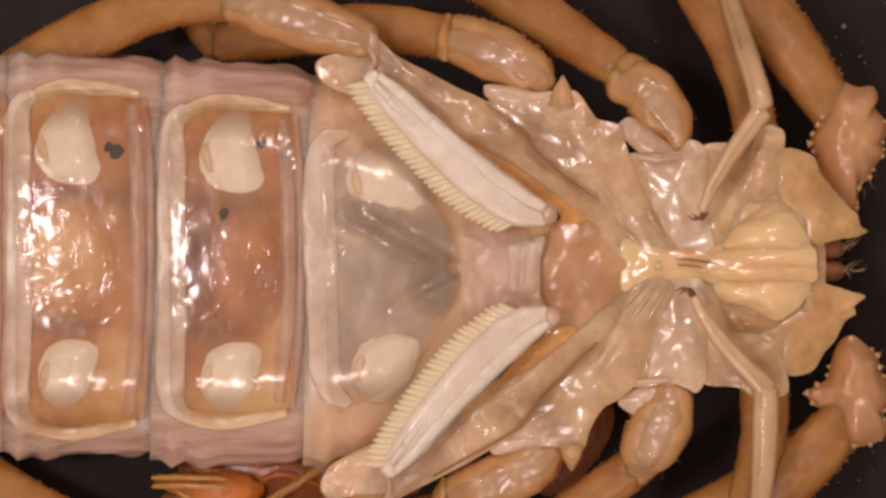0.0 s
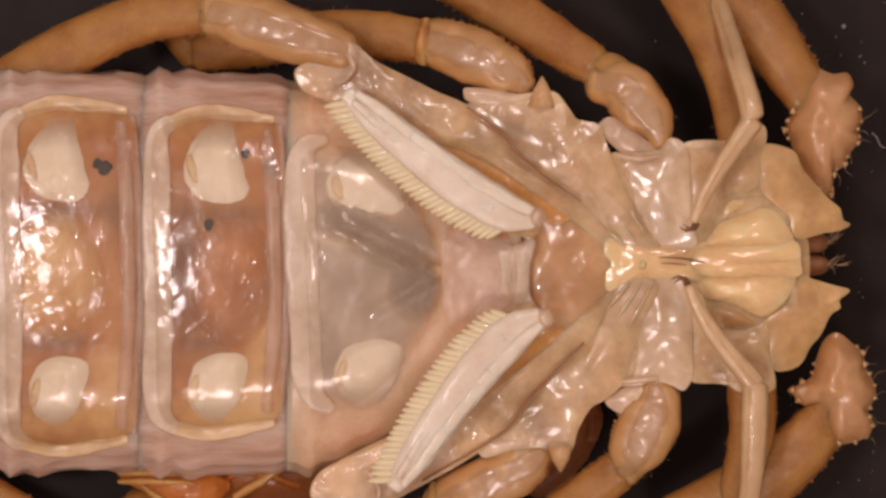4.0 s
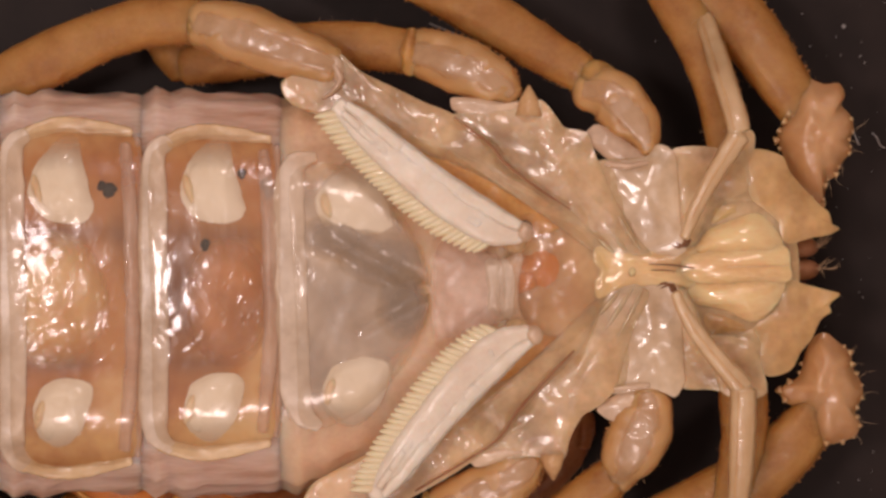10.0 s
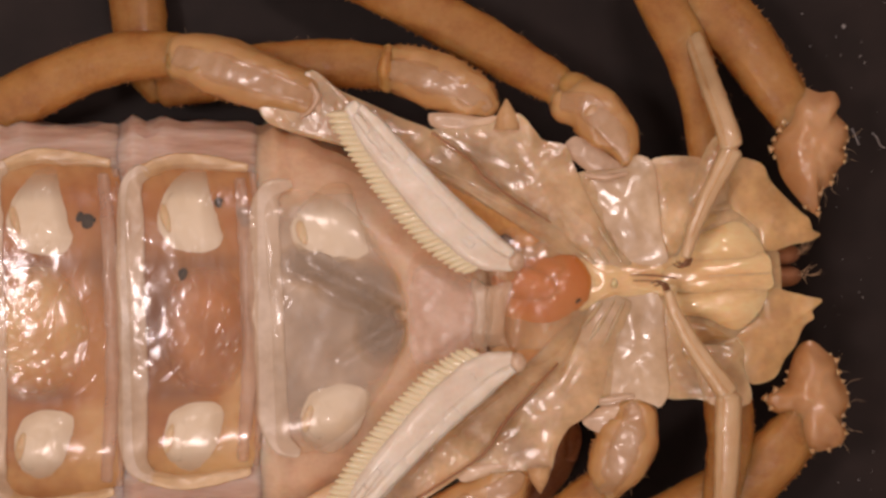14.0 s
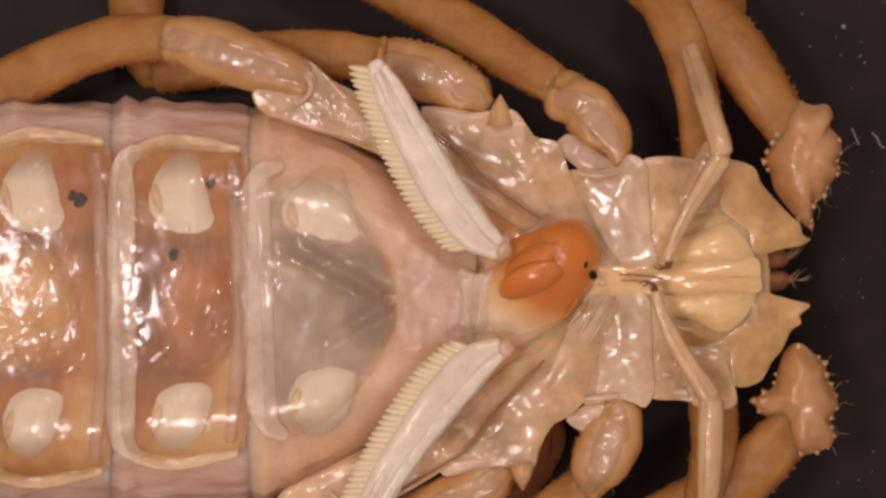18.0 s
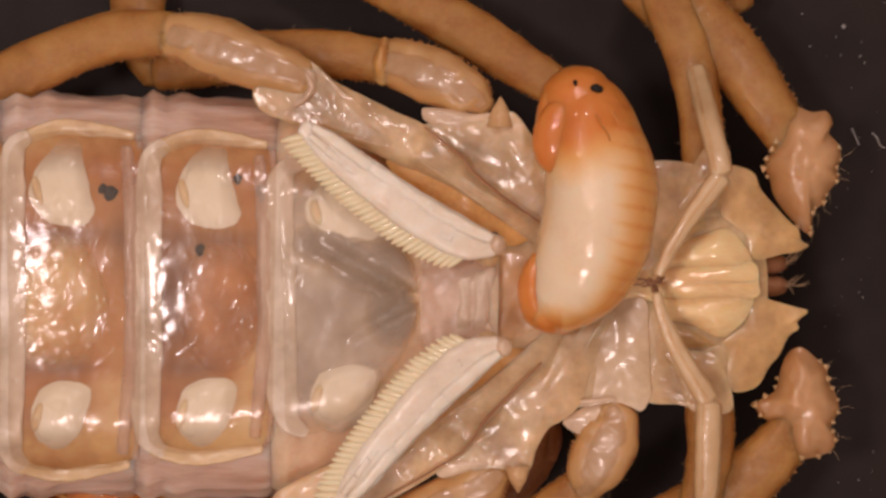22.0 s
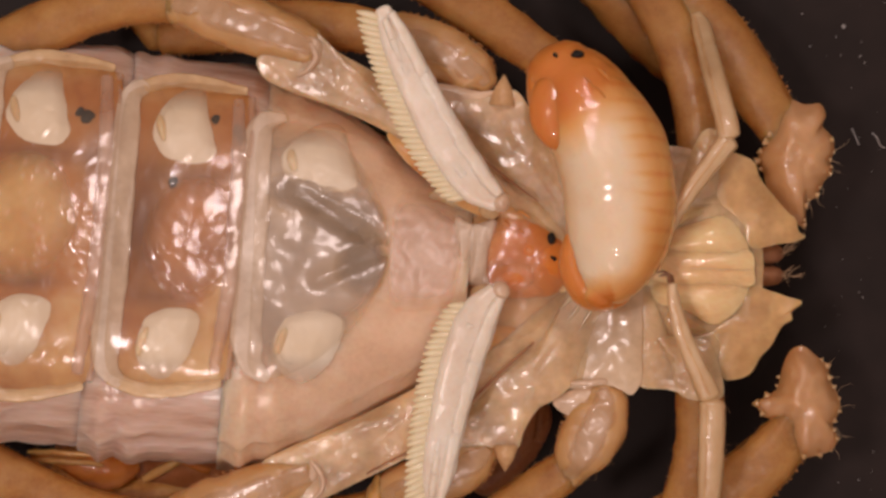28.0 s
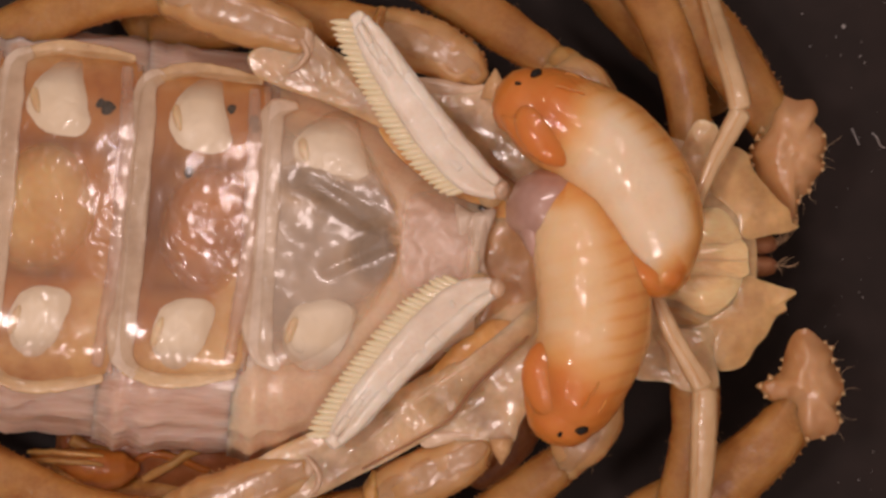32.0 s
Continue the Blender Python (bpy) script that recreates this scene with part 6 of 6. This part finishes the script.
    walk(tibia_a, plan(tibia_a, [
    (0, 511, 247.2, 2.1), (0.5, 511.1, 247.4, 1), (1, 508.9, 240.3, 2.3), (1.5, 519, 246.3, -0), (2, 509.4, 249.4, 1.6),
    (2.5, 509.7, 251.7, 1.9), (3, 538.9, 226.2, 1.8), (3.5, 531.7, 224.4, 1.1), (5.5, 529.3, 213.6, -0.2), (6, 524.6, 211.1, 0.3),
    (6.5, 528.6, 212, 0.7), (7, 532.2, 206.9, -0.2), (7.5, 537.3, 213, 0.4), (8, 535.5, 208.8, 0.2), (8.5, 531.7, 209.6, -0),
    (9, 532.1, 209.8, 0), (9.5, 529.2, 208.5, -0.2), (10, 529.8, 208.3, 0.4), (10.5, 529.4, 207.8, 0.2), (11, 536.7, 215, 0.2),
    (11.5, 531.1, 204.3, 1), (12, 533.4, 202.8, 0.2), (12.5, 539.9, 201.6, 0.5), (13, 539.4, 199.8, 1), (13.5, 549.3, 204.2, 2.1),
    (14, 554.3, 197.2, 1.5), (14.5, 556.1, 192.6, 1.5), (16.5, 556.8, 180.3, 1.3), (17, 556.8, 180.3, 1.3), (17.5, 553.5, 179.5, 1.2),
    (18, 551, 188.3, 1.2), (18.5, 551.4, 188.2, 1.1), (19, 553.6, 187.6, 2.4), (19.5, 555.2, 183.8, 1.8), (20, 558.7, 163.1, -1.6),
    (20.5, 555.8, 162.4, -1.5), (21, 554, 163, -0.9), (21.5, 551.5, 163.9, -1.4), (22, 550.7, 163.3, -1.4), (22.5, 550.7, 163.7, -0.8),
    (23, 548, 164.5, -1.1), (23.5, 547.8, 164.2, -0.9), (24, 553.2, 170.9, -0.4), (24.5, 551.7, 166.1, -2.5), (25, 549.2, 172.4, -1.7),
    (25.5, 552, 191.4, -1), (27.5, 557.2, 209.9, 0.9), (28, 561.7, 205.1, 1.2), (28.5, 564.6, 212.1, 1.2), (29, 566, 216.8, 0.6),
    (29.5, 574.4, 223.3, 1.1), (30, 579.3, 230.4, 0.7), (30.5, 583.5, 234.3, 1.5), (31, 587, 234.4, 1.6), (31.5, 594.8, 243.2, 1.8),
    (32, 593.9, 240.7, 1.9)]))
    walk(tibia_b, plan(tibia_b, [
    (0, 567.9, -225.1, 2.5), (0.5, 567.9, -224.9, 2.5), (1, 567.2, -226.7, 2), (1.5, 567.6, -226.6, 1.3), (2, 567, -227, 1.6),
    (2.5, 566.4, -226.2, 1.7), (3, 571, -225.7, 1.6), (3.5, 573.2, -224.9, 1.2), (5.5, 568.2, -226.9, 1), (6, 569.9, -227.6, 1.1),
    (6.5, 569.1, -227.6, -0), (7, 572.9, -226.4, -0.1), (7.5, 570.4, -225, -0.5), (8, 571.5, -224.5, -0.3), (8.5, 569.2, -225.6, -0),
    (9, 569.9, -225.4, 0), (9.5, 568.7, -225.1, 0.1), (10, 567.7, -223.3, 0.2), (10.5, 566.4, -223.8, 0.1), (11, 571.6, -225.3, 0.6),
    (11.5, 571.8, -226.4, 1), (12, 570.3, -227.2, 0.7), (12.5, 567.3, -224.6, -0.6), (13, 570, -224.4, -0.6), (13.5, 569.2, -223.4, -0.8),
    (14, 569.6, -220, -1.2), (14.5, 569.7, -218.1, -1.3), (16.5, 565, -215.8, -1.7), (17, 565, -215.8, -1.7), (17.5, 566.1, -222.1, -0.4),
    (18, 565, -223.6, 0.5), (18.5, 566.2, -221.7, 0.4), (19, 565.3, -219.8, 0.6), (19.5, 566.7, -223.5, 0.8), (20, 568, -223.3, 1),
    (20.5, 565.6, -222.5, 1.1), (21, 565.8, -221.9, 1.1), (21.5, 566.9, -221.9, 1.1), (22, 566.7, -221, 1.2), (22.5, 566.6, -220.6, 1.2),
    (23, 566.4, -221.7, 1.4), (23.5, 566.2, -222, 1.2), (24, 568, -221.3, 1.7), (24.5, 568.8, -221.1, 1.9), (25, 570.4, -222.5, 1.6),
    (25.5, 572.8, -225.7, 2), (27.5, 587.3, -239.8, 3.8), (28, 589.3, -239.8, 3.6), (28.5, 589.5, -239, 3.8), (29, 591, -240.3, 4),
    (29.5, 591, -242.2, 3.8), (30, 589.4, -239.4, 3.4), (30.5, 589.3, -238.7, 3.2), (31, 587.8, -235.7, 2.8), (31.5, 585.3, -236.4, 2.8),
    (32, 584, -235, 2.9)]))
    walk(arm_a, plan(arm_a, [
    (0, 664.8, 290.7, 2.5), (0.5, 664.4, 290, 2.5), (1, 662.1, 295.1, 2), (1.5, 653.5, 301.1, 1.3), (2, 663.6, 301.3, 1.6),
    (2.5, 660.8, 300.3, 1.7), (3, 658.9, 299.5, 1.6), (3.5, 655.2, 304.5, 1.2), (5.5, 663.6, 301.4, 1), (6, 645, 302.6, 1.1),
    (6.5, 656.9, 299, -0), (7, 663, 297.9, -0.1), (7.5, 661.6, 301.7, -0.5), (8, 664.1, 296.4, -0.3), (8.5, 663.5, 294.7, -0),
    (9, 663.8, 292.9, 0), (10, 664.8, 293.3, 0.2), (10.5, 664.6, 291.6, 0.1), (11, 672.5, 295, 0.6), (11.5, 657.7, 299.2, 1),
    (12, 668, 295.1, 0.7), (12.5, 683.1, 292.4, -0.6), (13, 684.3, 289.4, -0.6), (14, 696.1, 289.4, -1.2), (14.5, 697.5, 289.2, -1.3),
    (16.5, 704, 272.2, -1.7), (17, 704, 271.1, -1.7), (18, 694.6, 275.2, 0.5), (19, 694.9, 273.3, 0.6), (20, 694.7, 271.4, 1),
    (22, 693.3, 273.2, 1.2), (23.5, 691.9, 272.2, 1.2), (24, 695, 275.2, 1.7), (24.5, 680.9, 291.5, 1.9), (25, 686.4, 284.7, 1.6),
    (25.5, 685.3, 280.3, 2), (27.5, 670.3, 272.5, 3.8), (28, 677, 269.2, 3.6), (28.5, 677.6, 262.4, 3.8), (29, 676.6, 256.3, 4),
    (29.5, 677.8, 253.9, 3.8), (30, 680.2, 254.3, 3.4), (30.5, 679.8, 251.6, 3.2), (31, 681.2, 254, 2.8), (31.5, 678.2, 258.5, 2.8),
    (32, 678, 259.2, 2.9)]))
    walk(arm_b, plan(arm_b, [
    (0, 689.6, -345.7, 2.5), (0.5, 690, -345.4, 2.5), (1, 684.9, -348, 2), (1.5, 685.9, -351.4, 1.3), (2, 692.8, -347.2, 1.6),
    (2.5, 690, -346.1, 1.7), (3, 679, -351.7, 1.6), (3.5, 685.9, -351.2, 1.2), (5.5, 672.6, -353.2, 1), (6, 674.1, -352.6, 1.1),
    (6.5, 656.2, -357.6, -0), (7, 666.6, -356.8, -0.1), (7.5, 672.7, -350.1, -0.5), (8, 672.5, -350.8, -0.3), (8.5, 674.3, -346.4, -0),
    (9, 675.1, -346.1, 0), (9.5, 676.6, -345.6, 0.1), (10, 674.5, -344, 0.2), (10.5, 676.2, -344.8, 0.1), (11, 678.7, -349.5, 0.6),
    (11.5, 672.6, -350.2, 1), (12, 671.5, -353.5, 0.7), (12.5, 668.6, -355.1, -0.6), (13, 665.2, -354.9, -0.6), (13.5, 671, -349.3, -0.8),
    (14, 674.4, -346.4, -1.2), (14.5, 671, -343.5, -1.3), (16.5, 672.7, -338.2, -1.7), (17, 672.7, -338.2, -1.7), (17.5, 674.8, -347.1, -0.4),
    (18, 683.1, -343.1, 0.5), (18.5, 681.6, -346, 0.4), (19, 687.8, -341.3, 0.6), (19.5, 688, -341.6, 0.8), (20, 689.6, -342.3, 1),
    (20.5, 690.3, -341.3, 1.1), (21, 692.2, -342.1, 1.1), (21.5, 692.9, -341.1, 1.1), (22, 692.8, -340.1, 1.2), (22.5, 694.4, -339.6, 1.2),
    (23, 694.4, -338.4, 1.4), (23.5, 694.5, -339, 1.2), (24, 703.4, -332.9, 1.7), (24.5, 709.5, -331.2, 1.9), (25, 704.4, -327.2, 1.6),
    (25.5, 704.7, -329.5, 2), (27.5, 720.6, -353.8, 3.8), (28, 717.3, -353.7, 3.6), (28.5, 727, -347.1, 3.8), (29, 727.8, -345.9, 4),
    (29.5, 727.1, -345.4, 3.8), (30, 727.2, -343.6, 3.4), (30.5, 725.3, -344.8, 3.2), (31, 725, -343, 2.8), (31.5, 727.7, -338.6, 2.8),
    (32, 730.2, -339.2, 2.9)]))
    walk(hand_a, plan(hand_a, [
    (0, 404.9, 565.7, 2.5), (0.6, 410.7, 565.8, 2.4), (1, 368.5, 432.8, 2), (1.5, 379.5, 475.1, 1.3), (2, 405.5, 561.9, 1.6),
    (3.1, 426.4, 560.4, 1.5), (3.5, 395.4, 416.8, 1.2), (4.2, 436.7, 541.2, 1.1), (5.5, 451.3, 538.6, 1), (6, 381.8, 380.1, 1.1),
    (6.5, 438.3, 536.9, -0), (7.5, 487.3, 583.2, -0.5), (11.2, 480.7, 580.3, 0.8), (11.6, 405.5, 444.3, 0.9), (12, 470.5, 569.3, 0.7),
    (13, 501.4, 572, -0.6), (24, 518.8, 615.9, 1.7), (25.5, 501.1, 535.1, 2), (27.5, 468.8, 390.4, 3.8), (28, 468.6, 391.6, 3.6),
    (30, 478.3, 395.1, 3.4), (32, 485.4, 382.9, 2.9)]))
    walk(young_d, plan(young_d, [
    (0, 241.8, -350.6, -2.5), (0.5, 236.6, -350.6, -2.5), (1, 238.7, -351.2, -2), (1.5, 256.6, -348.4, -1.3), (2, 255.6, -350.3, -1.6),
    (2.5, 256.9, -350.3, -1.7), (3, 238.6, -347.4, -1.6), (3.5, 222.4, -352.6, -1.2), (5.5, 220.1, -349.4, -1), (6, 228.1, -347.8, -1.1),
    (6.5, 238.5, -351.9, 0), (7, 225, -359.4, 0.1), (7.5, 217.5, -369, 0.5), (8, 212.9, -368.5, 0.3), (8.5, 212.6, -367.8, 0),
    (9, 211.8, -367.8, 0), (9.5, 208.7, -367.2, -0.1), (10, 207.6, -366.7, -0.2), (10.5, 209.1, -366.8, -0.1), (11, 191.6, -370.8, -0.6),
    (11.5, 195.7, -370.6, -1), (12, 194.9, -370.7, -0.7), (12.5, 196, -378, 0.6), (13, 195.4, -379.5, 0.6), (13.5, 185.7, -386.5, 0.8),
    (14, 183.5, -389.6, 1.2), (14.5, 177.7, -390, 1.3), (16.5, 171.8, -387.9, 1.7), (17, 171.8, -387.9, 1.7), (17.5, 161.1, -382.7, 0.4),
    (18, 152.8, -384.1, -0.5), (18.5, 154, -385, -0.4), (19, 152.2, -384.3, -0.6), (19.5, 150.4, -382.4, -0.8), (20, 145.7, -386.6, -1),
    (20.5, 144.9, -386.9, -1.1), (21, 144.6, -387.2, -1.1), (21.5, 145.4, -388, -1.1), (22, 145.5, -388.4, -1.2), (22.5, 145.5, -388.8, -1.2),
    (23, 145.4, -388.8, -1.4), (23.5, 146.9, -389.4, -1.2), (24, 137.9, -389.7, -1.7), (24.5, 133.8, -384, -1.9), (25, 141.9, -378.5, -1.6),
    (25.5, 143.5, -370.5, -2), (27.5, 126.1, -347.8, -3.8), (28, 124.6, -350.5, -3.6), (28.5, 124, -349.8, -3.8), (29, 123.1, -348.9, -4),
    (29.5, 123.7, -348.7, -3.8), (30, 121.8, -348.9, -3.4), (30.5, 122.2, -347.9, -3.2), (31, 119.4, -346.1, -2.8), (31.5, 118, -342.5, -2.8),
    (32, 117, -339.3, -2.9)]))
    walk(birth_veil, [(t, pose(0, 0, h * U)) for t, h in ((0, -8), (6, 2), (9, 20), (12, 44), (14, 52), (16.5, 66), (17.2, 66), (18, 10), (19, -16), (25.5, -16), (27.5, 6), (28.5, 20), (30, 30), (30.6, 20), (31.3, -14), (32, -16))])
    walk(young_a, flight([
    (0, -46.3, -23.9, 140, 20, 60, -85), (3.5, -36.8, -33.8, 165, 20, 60, -85), (9, 29.4, -67.2, 184, 20, 60, -84), (11.5, 53.6, -76.8, 212, 20, 60, -82),
    (13, 66.4, -84, 218, 20, 50, -86), (14.5, 78.2, -91.3, 228, 20, 42, -90), (16.5, 95.7, -90.8, 244, 20, 40, -90), (17, 95.3, -100, 258, 20, 46, -82),
    (17.5, 95.4, -94.5, 272, 21, 52, -70), (18, 105.6, -95.7, 284, 23, 53, -60), (18.5, 153.4, -76, 300, 34, 49, -52), (19, 190.4, -42.9, 322, 40, 42, -42),
    (19.3, 208.7, -40.9, 360, 38, 32, -32), (19.5, 209.3, -63, 402, 28, 22, -22), (19.8, 243.2, 48, 440, 18, 8, -6), (20, 256.6, 72, 450, 14, 4, -2),
    (20.5, 263.1, 90.8, 456, 10, 0, 0), (22, 266, 97, 458, 10, 0, 0), (23.5, 265.9, 89.4, 460, 10, 0, 1), (24, 268.5, 93, 462, 10, 0, 3),
    (24.5, 278.6, 107, 466, 9, 0, 6), (25, 285.8, 118.7, 468, 8, 0, 9), (25.5, 290, 135, 470, 5, 0, 12), (27.5, 287, 153.7, 470, 0, 0, 16),
    (28.5, 286, 154.6, 470, 0, 2, 17), (29.5, 284.3, 155.7, 470, 0, 4, 20), (30, 284.8, 156.9, 470, 0, 6, 24), (30.5, 283.3, 150.3, 470, 0, 10, 28),
    (31, 283.8, 146.6, 470, 0, 14, 34), (31.5, 283, 145.6, 470, 0, 20, 45), (32, 284.1, 159, 470, 0, 20, 45)]))
    walk(young_b, flight([
    (0, -171.2, -10, 170, 0, 0, -95), (20, -207, -41, 170, 5, 0, -95), (23, -142.9, -32.4, 140, 20, 0, -92), (24.5, -26.6, -25.7, 170, 24, -15, -92),
    (25.5, 6.4, 1.9, 200, 22, -18, -92), (27.5, 25, 10.2, 236, 20, -20, -92), (28.5, 36.7, 11.6, 246, 20, -22, -93), (29, 48.8, 14.3, 252, 20, -24, -95),
    (29.5, 64.9, 13.1, 258, 20, -26, -97), (30, 81.1, 11.2, 266, 20, -30, -100), (30.5, 121.4, 8.4, 266, 27, -34, -112), (31, 148.8, -25.8, 288, 33, -34, -126),
    (31.2, 158.6, -40.1, 338, 28, -28, -140), (31.4, 199.9, -55.9, 402, 16, -18, -156), (31.6, 239.8, -84.6, 456, 4, -8, -172), (31.8, 248, -109.4, 478, 1, -2, -181),
    (32, 253.7, -123.2, 480, 0, 0, -184)]))
    walk(young_c, plan(young_c, [(0, -323, -459, 2), (2.5, -330, -459, 2), (6, -480, -440, 1), (9, -500, -460, 0), (14, -540, -470, 0), (23, -540, -470, 0), (25.5, -546, -440, 0), (27.5, -553, -421, 0), (28, -553, -419, 0), (32, -553, -419, 0)]))


motions()
